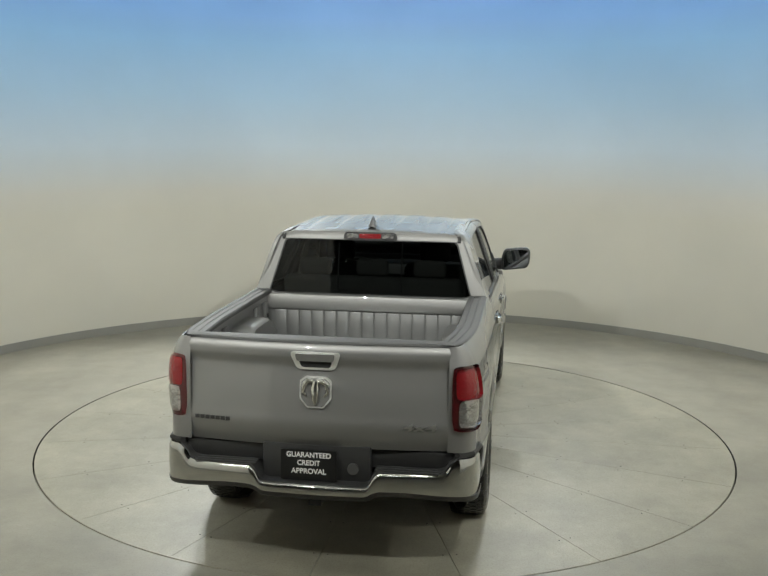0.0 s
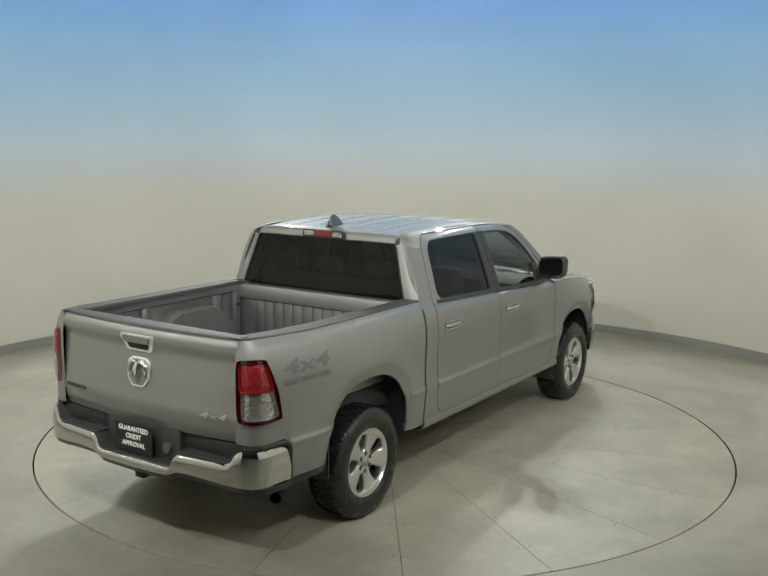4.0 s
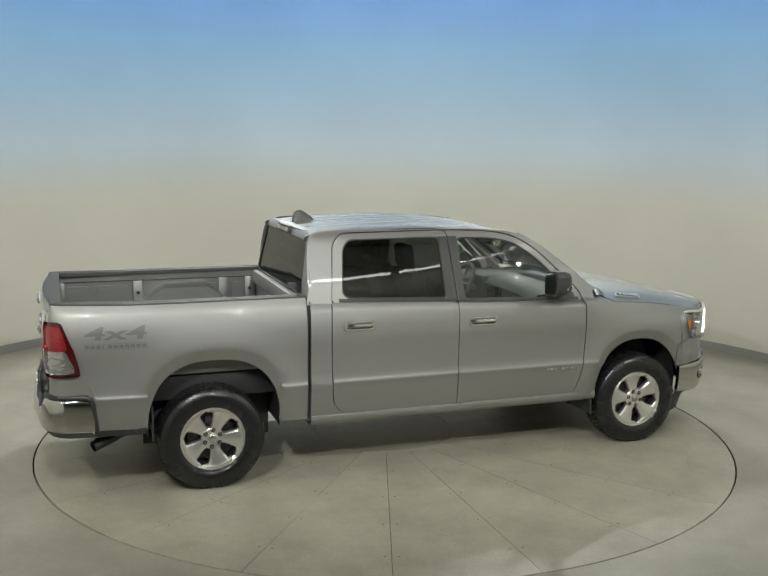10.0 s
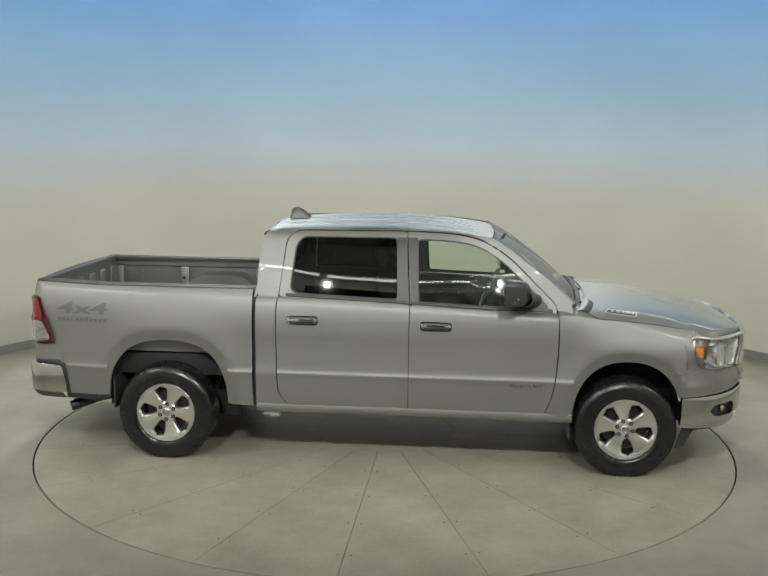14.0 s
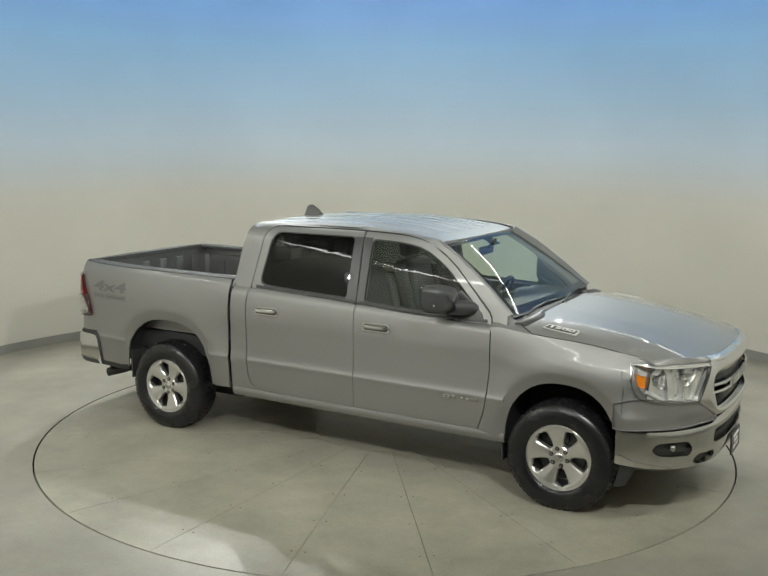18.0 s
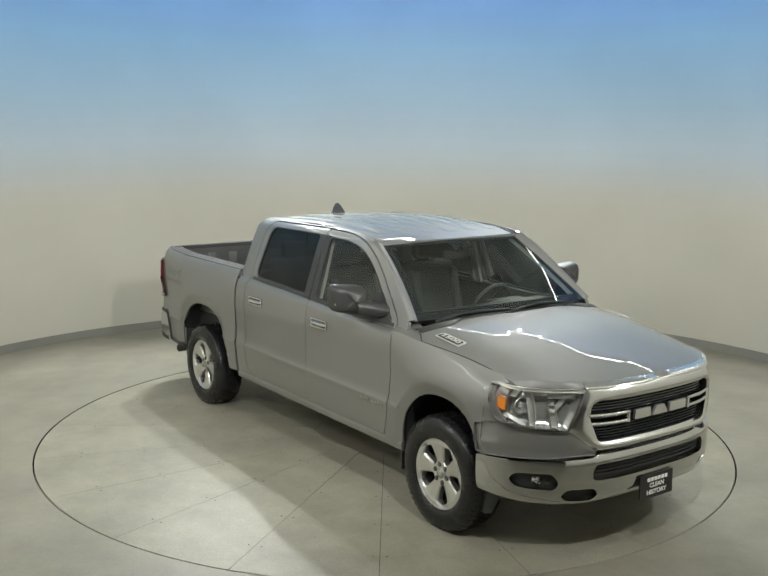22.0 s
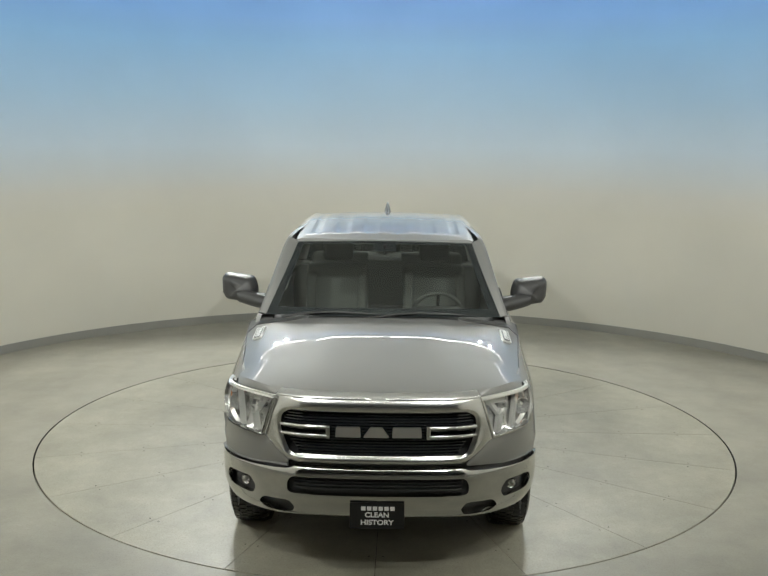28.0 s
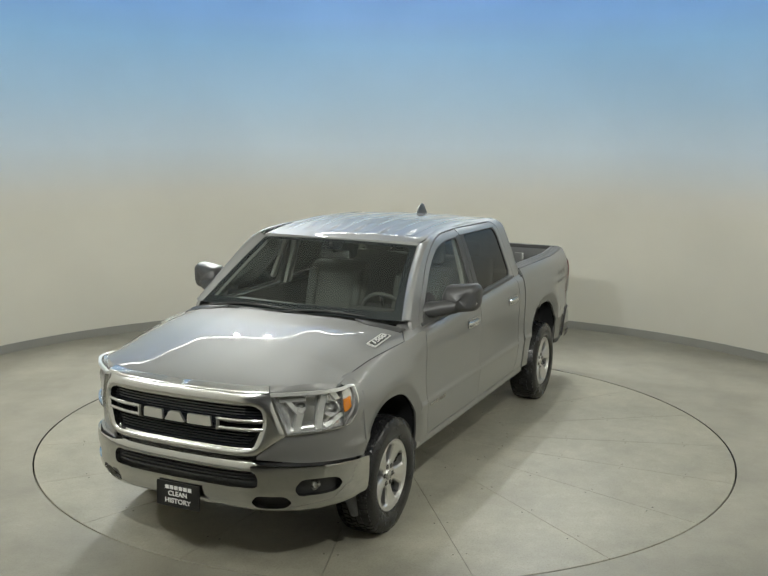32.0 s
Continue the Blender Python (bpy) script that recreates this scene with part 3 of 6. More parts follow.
def arch_liner(root, kind, s):
    xc, zc, a, b, p = ARCH[kind]
    xs = arch_xs(kind, 22)

    def f(x, y):
        z = arch_z(kind, x) or zc
        drop = .0 if y > .9 else .03
        return (x, y * s, max(zc - .0, z) + drop if z > zc + .001 else zc)

    bm = BM()
    bm.grid(lambda x, t: f(x, (side(x, max(arch_z(kind, x) or zc, zc + .02)) - .026) * (1 - t) + .52 * t), xs, [0, .12, .3, .6, 1])
    rows_x = (xs[0], xs[-1])
    for x in rows_x:
        bm.grid(lambda z, y: (x, y * s, z), [zc, .43], [side(x, .5) - .03, .9, .75, .52])
    # inner wall of the wheel house
    bm.grid(lambda x, v: (x, .52 * s, .25 + ((arch_z(kind, x) or zc) + .03 - .25) * v), xs, [0, .5, 1])
    part("wheel_arch_liner", bm, UNDER, root, "black wheel arch liner")


def bed_side(root, s):
    XE = -2.80

    def pt(u, z):
        """u: length along the plan: x = -1.10 - u, then the rear corner."""
        if u <= 1.70:
            x = -1.10 - u
            return Vector((x, side(x, z) * s, z))
        t = (u - 1.70) / .26 * math.pi / 2
        t = min(t, math.pi / 2)
        y0 = side(XE, z)
        lean = .02 * smooth(1.25, 1.44, z)
        x = XE - (.165 - lean) * math.sin(t) ** (2 / 2.7)
        y = .797 + (y0 - .797) * max(math.cos(t), 0) ** (2 / 2.7)
        return Vector((x, y * s, z))

    xs = arch_xs("rear")
    us = sorted(set([round(-1.10 - x, 5) for x in xs] + [round(v, 5) for v in steps(.014, -1.10 - xs[-1], 5)] + [round(v, 5) for v in steps(-1.10 - xs[0], 1.54, 4) + steps(1.54, 1.62, 6) + steps(1.62, 1.70, 2)] + [round(v, 5) for v in steps(1.70, 1.96, 12)]))
    vs = sorted(set([i / 30 for i in range(31)] + steps(.255, .335, 12)))

    def f(u, v):
        x = -1.10 - u
        zb = .475
        za = arch_z("rear", x) if u <= 1.7 else None
        if za is not None:
            zb = max(za, zb)
        if u > 1.2:
            zb = max(zb, .50)
        if u > 1.54:
            zb = .50 + .29 * smooth(1.555, 1.605, u)
        zt = 1.408 + .014 * smooth(1.2, 1.9, u)
        return pt(u, zb + (zt - zb) * v)

    bm = BM()
    bm.grid(f, us, vs)
    bm.flange((0, -s, 0), .014)
    part("bed_side", bm, PAINT, root)
    # tail lamp on the corner: red over clear, in a dark housing
    lamp_ = new("tail_lamp")
    lamp_.parent = root
    tagged(lamp_, "red and clear tail lamp with a red border")

    def patch(name, u0, u1, z0, z1, out, m_, slant=0.0, label="", nu=14, nz=8, dome=0.006):
        b_ = BM()

        def g(uu, vv):
            a, c = 2 * uu - 1, 2 * vv - 1  # rounded corners
            uu, vv = (a * math.sqrt(1 - .11 * c ** 6) + 1) / 2, (c * math.sqrt(1 - .11 * a ** 6) + 1) / 2
            z = z0 + (z1 - z0) * vv
            u = (u0 - slant * (z - .93) / .37) + (u1 - (u0 - slant * (z - .93) / .37)) * uu
            e = .004
            p = pt(u, z)
            du, dz = pt(u + e, z) - pt(u - e, z), pt(u, z + e) - pt(u, z - e)
            n = du.cross(dz).normalized()
            if n.y * s < 0 and u < 1.8 or n.x > 0 and u >= 1.8:
                n = -n
            edge = min(1, 6 * min(uu, 1 - uu, vv, 1 - vv))
            return p + n * (out + dome * math.sqrt(edge))

        b_.grid(g, steps(0, 1, nu), steps(0, 1, nz))
        b_.flange(None, .02)
        return part(name, b_, m_, lamp_, label)

    patch("housing", 1.645, 1.955, .925, 1.312, .002, REDDARK, -.10, "dark red outer lens", dome=.006)
    patch("red_lens", 1.668, 1.938, 1.120, 1.292, .008, REDLENS, -.095, "bright red upper lens")
    patch("reverse_lamp", 1.680, 1.922, .955, 1.114, .008, CLEARREFLECT, -.095, "clear lower lens")
    # black strip that wraps the bumper's end, dark lower edge behind the wheel
    path = [(1.93, .786), (1.80, .784), (1.68, .782), (1.620, .778), (1.588, .762), (1.570, .725), (1.562, .65), (1.553, .57), (1.545, .49)]
    bm = BM()

    def wrap(k, t):
        (ua, za), (ub, zb_) = path[max(k - 1, 0)], path[min(k + 1, len(path) - 1)]
        d = Vector((ub - ua, zb_ - za)).normalized()
        u, z = path[k][0] - d.y * .030 * (t - .2), path[k][1] + d.x * .030 * (t - .2)
        q = pt(u, max(z, .49))
        return q + Vector((-.004 * smooth(1.70, 1.86, u), (.010 + .008 * math.sin(math.pi * t)) * s, 0))

    bm.grid(wrap, list(range(len(path))), steps(0, 1, 4))
    bm.flange((.3, -s, 0), .03)
    part("bumper_surround", bm, SEAL, root, "black strip round the bumper's end")
    bm = BM()
    bm.grid(lambda u, z: pt(u, z) + Vector((0, .003 * s, 0)), steps(1.21, 1.575, 6), [.470, .49, .515])
    bm.flange((0, -s, 0), .02)
    part("lower_edge", bm, SEAL, root)
    # rail cap: dark plastic, two grooves
    bm = BM()
    sec = [(0, -.008), (0, .004), (.012, .010), (.040, .011), (.044, .007), (.050, .007), (.054, .011), (.085, .011), (.089, .007), (.095, .007), (.099, .011), (.128, .010), (.136, .0), (.136, -.012)]

    def rail(u, k):
        w, h = sec[k]
        zt = 1.408 + .014 * smooth(1.2, 1.9, u)
        y = side(-1.10 - min(u, 1.7), zt) - .004 - w - (.055 * smooth(1.70, 1.85, u) if w < .05 else 0)
        return (-1.10 - u, y * s, zt + h)

    bm.grid(rail, steps(0, 1.84, 24), list(range(len(sec))))
    bm.flange((0, 0, -1), .01)
    part("bed_rail_cap", bm, CAPPLASTIC, root, "dark plastic bed rail cap with grooves", sharp=20)
    for u in (.06, 1.80):
        x = -1.10 - u
        y = side(x if u < 1.7 else -2.8, 1.41) - .078
        part("stake_pocket_cover", BM().box(x - .022, x + .022, (y - .018) * s, (y + .018) * s, 1.414, 1.4235, .003) if s > 0 else BM().box(x - .022, x + .022, (y + .018) * s, (y - .018) * s, 1.414, 1.4235, .003), SEAL, root)
    # inner wall of the bed with pressed panels
    y_in = .828
    bm = BM()
    bm.grid(lambda x, z: (x, y_in * s, z), steps(-2.90, -1.14, 20), [.86, 1.0, 1.2, 1.33, 1.36, 1.40])
    bm.grid(lambda x, k: (x, (y_in - (.0, .028, .028, .0)[k]) * s, (1.405, 1.402, 1.335, 1.322)[k]), steps(-2.90, -1.14, 8), [0, 1, 2, 3])
    part("bed_inner_wall", bm, BEDSHADED, root, "bare painted inner bed wall")
    for x0, x1, z0, z1 in ((-2.55, -2.28, 1.10, 1.29), (-2.82, -2.62, .95, 1.29), (-1.62, -1.50, 1.05, 1.28), (-1.36, -1.27, .92, 1.28)):
        poly = rounded([(x0, z0), (x1, z0), (x1, z1), (x0, z1)], .035)
        bm = BM().prism(poly, lambda a, c, h: (a, (y_in - h) * s, c), .014)
        inner = [(x0 + (a - x0) * .80 + (x1 - x0) * .10, z0 + (c - z0) * .80 + (z1 - z0) * .10) for a, c in poly]
        part("pressed_panel", bm, BEDSHADED, root)
        part("panel_recess", BM().prism(inner, lambda a, c, h: (a, (y_in - .014 - h) * s, c), .005), BEDSHADED, root)
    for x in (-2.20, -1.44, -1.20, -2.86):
        part("bed_post", BM().box(x - .045, x + .045, min((y_in - .035) * s, (y_in + .0) * s), max((y_in - .035) * s, (y_in + .0) * s), .88, 1.33, .012), BEDSHADED, root)
    for x in (-2.20, -1.20):
        part("tie_down", BM().tube([(x, (y_in - .034) * s, 1.22), (x, (y_in - .046) * s, 1.22)], .016, 12), SEAL, root)
    # wheel house hump
    bm = BM()

    def hump(a, k):
        x = -1.80 + .47 * math.cos(a)
        z = .86 + .43 * cur([(0, 1), (.17, 1), (.21, .97), (.38, .66), (.44, .40), (.47, 0)], abs(x + 1.80))
        yy = (y_in, .70, .655, .64)[k]
        zz = (z, z, z - .02 * math.sin(a), .86)[k] if k < 3 else .86
        return (x, yy * s, max(zz, .86))

    bm.grid(hump, steps(0.0, math.pi, 32), [0, 1, 2, 3])
    part("wheel_house", bm, BEDSHADED, root)
    # 4x4 decal on the rear quarter
    def on_side(me):
        for v in me.vertices:
            x, z = -2.505 + v.co.x * (1 if s < 0 else -1), 1.205 + v.co.y
            v.co = Vector((x, (side(x, z) + .0025 + v.co.z) * s, z))

    me = text_mesh("4x4", .128, .0006, .003)
    w = max(v.co.x for v in me.vertices) - min(v.co.x for v in me.vertices)
    for v in me.vertices:
        v.co.x = v.co.x * .43 / w + v.co.y * .25
        v.co.y += .018
    on_side(me)
    me.materials.append(DECAL)
    ob = new("decal", me)
    ob.parent = root
    tagged(ob, "dark grey sticker")
    bm = BM()
    for k in range(11):
        x0 = -.215 + k * .039
        bm.box(x0, x0 + (.030 if k != 3 else .012), -.082, -.060, -.0005, .0006)
    bm.box(-.222, .222, -.090, -.087, -.0005, .0006)
    bm.box(-.222, .222, -.054, -.051, -.0005, .0006)
    me = bpy.data.meshes.new("decal_bar")
    bm.b.to_mesh(me)
    bm.b.free()
    on_side(me)
    me.materials.append(DECAL)
    ob = new("decal_bar", me)
    ob.parent = root


def cab_and_doors(root, s):
    # C pillar foot between the rear door and the bed
    bm = BM()
    DR = [(.44, -.80), (.49, -.808), (.52, -.858), (.58, -.903), (.66, -.916), (1.2, -.926), (1.40, -.913)]
    bm.grid(lambda u, v: (lambda z: (-1.085 + (cur(DR, z) + 1.085) * u, side(-1.0, z) * s if z < belt(-1) - .01 else upper(-1.0, z) * s, z))(.45 + (belt(-1.0) - .45) * v), steps(0, 1, 6), steps(0, 1, 26))
    bm.flange((0, -s, 0), .04)
    part("cab_corner", bm, PAINT, root)
    # dark block added to keep the shaded gap between cab and bed black
    part("gap_filler", BM().box(-1.116, -1.078, min(.80 * s, .945 * s), max(.80 * s, .945 * s), .46, 1.35), SHADOWGAP, root)
    # door outlines above the belt
    rear_out = rounded([(-.905, belt(-.9) + .002), (.132, belt(.13) + .002), (.092, 1.872), (-.785, 1.866), (-.86, 1.80)], [.001, .001, .001, .06, .10])
    front_out = rounded([(.142, belt(.14) + .002), (1.285, belt(1.28) + .002), (1.262, 1.345), (.90, 1.695), (.69, 1.822), (.46, 1.862), (.104, 1.872)], [.001, .001, .03, .2, .2, .2, .001])
    both = rounded([(-.911, belt(-.9) - .01), (1.292, belt(1.28) - .01), (1.272, 1.352), (.905, 1.704), (.695, 1.831), (.46, 1.870), (.10, 1.880), (-.788, 1.874), (-.868, 1.803)], [.001, .001, .03, .2, .2, .2, .2, .06, .10])
    outer = rounded([(-1.085, belt(-1.08) - .01), (1.40, 1.262), (1.395, 1.350), (1.20, 1.53), (.93, 1.740), (.745, 1.842), (.45, 1.882), (.0, 1.904), (-.6, 1.900), (-.985, 1.887), (-1.054, 1.83), (-1.080, 1.65)], [.001, .001, .02, .1, .2, .2, .2, .2, .2, .03, .05, .1])
    rear_in = rounded([(-.775, 1.380), (.046, 1.350), (.026, 1.830), (-.735, 1.826), (-.79, 1.76), (-.822, 1.42)], [.04, .03, .03, .06, .1, .04])
    front_in = rounded([(.198, 1.338), (1.215, 1.298), (1.20, 1.342), (.855, 1.668), (.66, 1.783), (.45, 1.816), (.180, 1.822)], [.03, .02, .02, .2, .2, .2, .04])

    def ring(bm_, o_, i_, c, n, lift=0.0):
        a, d = by_angle(o_, c, n), by_angle(i_, c, n)

        def f(k, t):
            x, z = a[k][0] + (d[k][0] - a[k][0]) * t, a[k][1] + (d[k][1] - a[k][1]) * t
            return (x, (upper(x, z) - lift) * s, z)

        bm_.grid(f, list(range(n)), [0, .5, 1], close=True)

    bm = BM()
    ring(bm, outer, both, (.15, 1.60), 220)
    bm.flange((0, -s, 0), .03)
    part("cab_side_frame", bm, PAINT, root)
    # doors
    for nm, xa, xb, o_, i_, c, gl_in, pane in (
            ("rear_door", [(.49, -.80), (.52, -.85), (.58, -.895), (.66, -.908), (1.2, -.918), (1.40, -.905)], [(.49, .1315), (1.40, .1345)], rear_out, rear_in, (-.38, 1.6), None, PRIVACY),
            ("front_door", [(.49, .137), (1.40, .140)], [(.47, 1.195), (.55, 1.225), (.64, 1.255), (.80, 1.28), (1.03, 1.293), (1.2, 1.292), (1.30, 1.285)], front_out, front_in, (.55, 1.55), None, FRONTPANE)):
        door = new(nm)
        door.parent = root
        tagged(door, "silver door, closed")

        def low(u, v):
            zt = belt(-.9 + u * 1.04) if nm == "rear_door" else belt(.14 + u * 1.14)
            zb = .492
            z = zb + (zt - zb) * v
            x = cur(xa, z) + (cur(xb, z) - cur(xa, z)) * u
            w = smooth(zt - .03, zt, z)
            return (x, (side(x, z) * (1 - w) + upper(x, z) * w) * s, z)

        bm = BM()
        bm.grid(low, steps(0, 1, 22), sorted(set(steps(0, .22, 10) + steps(.22, .34, 14) + steps(.34, 1, 28))))
        bm.flange((0, -s, 0), .03)
        part("door_skin", bm, PAINT, door)
        bm = BM()
        ring(bm, o_, i_, c, 140)
        bm.flange((0, -s, 0), .022)
        part("window_frame", bm, PAINT, door)
        # black seal round the pane
        ii = [(c[0] + (x - c[0]) * .975, c[1] + (z - c[1]) * .955) for x, z in i_]
        bm = BM()
        ring(bm, i_, ii, c, 140, .006)
        bm.flange((0, -s, 0), .01)
        part("window_seal", bm, SEAL, door)
        bm = BM()
        loop = by_angle(i_, c, 140)
        rr = [0, .25, .5, .75, .9, 1]
        bm.grid(lambda k, t: (c[0] + (loop[k][0] - c[0]) * t, (upper(c[0] + (loop[k][0] - c[0]) * t, c[1] + (loop[k][1] - c[1]) * t) - .014) * s, c[1] + (loop[k][1] - c[1]) * t), list(range(140)), rr, close=True)
        bmesh.ops.remove_doubles(bm.b, verts=bm.b.verts, dist=1e-5)
        g = part("window_pane", bm, pane, door, "dark tinted pane" if pane is PRIVACY else "lightly tinted pane")
        g.visible_shadow = False
        # chrome strap handle over a bowl
        hx, hz = (-.705, 1.183) if nm == "rear_door" else (.345, 1.163)
        h = new("door_handle")
        h.parent = door
        tagged(h, "chrome door handle")
        y0 = side(hx, hz)
        poly = rounded([(hx - .122, hz - .034), (hx + .122, hz - .034), (hx + .122, hz + .036), (hx - .122, hz + .036)], .024)
        part("bezel", BM().prism(poly, lambda a, d, e: (a, (side(a, d) + .001 + e) * s, d), .010), CHROME, h)
        # thin dark plate over the bezel, standing for shade behind the strap
        poly = rounded([(hx - .108, hz - .024), (hx + .108, hz - .024), (hx + .108, hz + .026), (hx - .108, hz + .026)], .020)
        part("bowl", BM().prism(poly, lambda a, d, e: (a, (side(a, d) + .0105 + e) * s, d), .001), GREYPLASTIC, h)
        bm = BM()
        bm.grid(lambda u, k: (hx + .116 * u, (y0 + .012 + .026 * (1 - u ** 4) * (.72, .95, 1, .95, .72)[k] - (.012 if k in (0, 4) else 0)) * s, hz + .003 + (-.014, -.010, .002, .012, .016)[k] * (1 - .25 * u ** 6)), steps(-1, 1, 16), [0, 1, 2, 3, 4])
        bm.flange((0, -s, 0), .010)
        part("strap", bm, HANDLECHROME, h)
    # dark trim on the pillar between the doors
    for x0, x1, x2, x3 in ((.040, .131, .022, .094), (.143, .202, .107, .184)):
        bm = BM()
        bm.grid(lambda u, v: (lambda x, z: (x, (upper(x, z) + .003) * s, z))(x0 + (x1 - x0) * u + (x2 + (x3 - x2) * u - x0 - (x1 - x0) * u) * v, 1.345 + .485 * v), steps(0, 1, 4), steps(0, 1, 8))
        bm.flange((0, -s, 0), .004)
        part("pillar_trim", bm, PILLARTRIM, root, "dark grey pillar trim")
    for x0, x1 in ((-.85, .131), (.143, 1.245)):
        bm = BM()
        bm.grid(lambda x, v: (lambda z: (x, (upper(x, z) + .002 + .005 * math.sin(math.pi * v)) * s, z))(belt(x) + .008 + .026 * v), steps(x0, x1, 14), steps(0, 1, 4))
        bm.flange((0, -s, 0), .006)
        part("belt_moulding", bm, PILLARTRIM, root, "dark moulding under the windows")
    # sill
    bm = BM()
    sec = [(.972, .490), (.978, .470), (.972, .440), (.950, .415), (.90, .405), (.80, .40)]
    bm.grid(lambda x, k: (x, sec[k][0] * s, sec[k][1]), steps(-1.08, 1.42, 20), list(range(len(sec))))
    bm.flange((0, -s, 0), .02)
    part("sill", bm, PAINT, root)
    # small bars of the model lettering low on the front door
    for k in (0, 1, 2, 4, 5, 6, 7):
        x0 = .93 + k * .037
        y = side(x0, .715)
        part("door_badge", BM().box(x0, x0 + .030, min((y + .001) * s, (y + .006) * s), max((y + .001) * s, (y + .006) * s), .702, .726, .002), SATIN, root)


def fender(root, s):
    xs = sorted(set(steps(1.295, arch_xs("front")[0], 4) + arch_xs("front") + steps(arch_xs("front")[-1], 2.335, 6)))

    top = fender_top

    def f(x, v):
        za = arch_z("front", x)
        zb = .455 if x < 1.6 else .86
        if za is not None:
            zb = max(zb if x < 1.6 else .43, za)
        z = zb + (top(x) - zb) * v
        xx = x
        if x < 1.33:
            xx = cur([(.47, 1.203), (.55, 1.233), (.64, 1.263), (.80, 1.288), (1.03, 1.301), (1.2, 1.300), (1.30, 1.293)], z) + (x - 1.295)
        if x > 2.2:
            xx += (x - 2.2) / .135 * cur([(.86, .05), (.89, .085), (.93, .062), (.97, .035), (1.02, .012), (1.06, 0), (1.10, 0), (1.125, .05), (1.16, .085)], z)
        return (xx, side(xx, z) * s, z)

    bm = BM()
    bm.grid(f, xs, sorted(set(steps(0, .32, 10) + steps(.32, .41, 12) + steps(.41, 1, 30))))
    bm.flange((0, -s, 0), .014)
    part("fender", bm, PAINT, root)
    # foot of the windscreen pillar, between fender and door
    bm = BM()
    bm.grid(lambda x, t: (x, (side(x, fender_top(x)) * (1 - t) + .80 * t) * s, (fender_top(x) - .012 * smooth(1.30, 1.47, x)) * (1 - t) + (1.345 - .15 * (x - 1.30) - .030 * smooth(1.30, 1.47, x)) * t + .008 * math.sin(math.pi * t)), steps(1.285, 1.47, 8), steps(0, 1, 6))
    bm.flange((0, 0, -1), .03)
    part("cowl_corner", bm, PAINT, root)
    # vent-like badge on the hood's flank
    def on(a, d, e):
        x, w = 1.775 + a * .76, d * .92
        y = .835 - w * .75
        return (x, (y + .002 + e * .7) * s, hood_z(x, y) + .002 + e * .7)

    poly = rounded([(-.17, -.045), (.155, -.045), (.175, .045), (-.13, .045)], .02)
    badge = new("hood_badge")
    badge.parent = root
    tagged(badge, "chrome-framed badge on the flank of the hood")
    part("frame", BM().prism(poly, on, .010), LIGHTSILVER, badge)
    part("field", BM().prism([(a * .90, c * .70) for a, c in poly], lambda a, c, e: on(a, c, .0102 + e), .001), BLACK, badge)
    me = text_mesh("1500", .062, .0015, .0022)
    w = max(v.co.x for v in me.vertices) - min(v.co.x for v in me.vertices)
    for v in me.vertices:
        a = (v.co.x * .235 / w + v.co.y * .2) * -s
        v.co = Vector(on(a + .008, v.co.y * .95 + .002, .0135 + v.co.z))
    me.materials.append(LIGHTSILVER)
    mark = new("badge_number", me)
    mark.parent = badge


def fender_top(x):
    return cur([(1.28, 1.268), (1.36, 1.275), (1.48, 1.262), (1.6, 1.248), (1.8, 1.232), (2.0, 1.212), (2.2, 1.180), (2.35, 1.145)], x)


def hood_edge(x):
    x = min(x, 2.33)
    return side(x, fender_top(x)) - .005


HOOD_C = [(1.35, 1.352), (1.5, 1.354), (1.75, 1.344), (2.1, 1.308), (2.4, 1.252), (2.6, 1.204), (2.74, 1.160), (2.83, 1.118)]
HOOD_D = [(0, 0), (.30, .004), (.38, .018), (.45, .055), (.52, .105), (.60, .155), (.68, .21), (.76, .295), (.84, .43), (.91, .62), (.96, .82), (1.0, 1.0), (1.1, 1.3)]


def hood_z(x, y):
    k = smooth(2.80, 2.35, x)
    e = hood_edge(x)
    c_ = cur(HOOD_C, x)
    full = c_ - fender_top(x) + .002 if x < 2.33 else .112
    return c_ - full * (.50 + .50 * k) * cur(HOOD_D, abs(y) / e) - .012 * (1 - k) * abs(y)


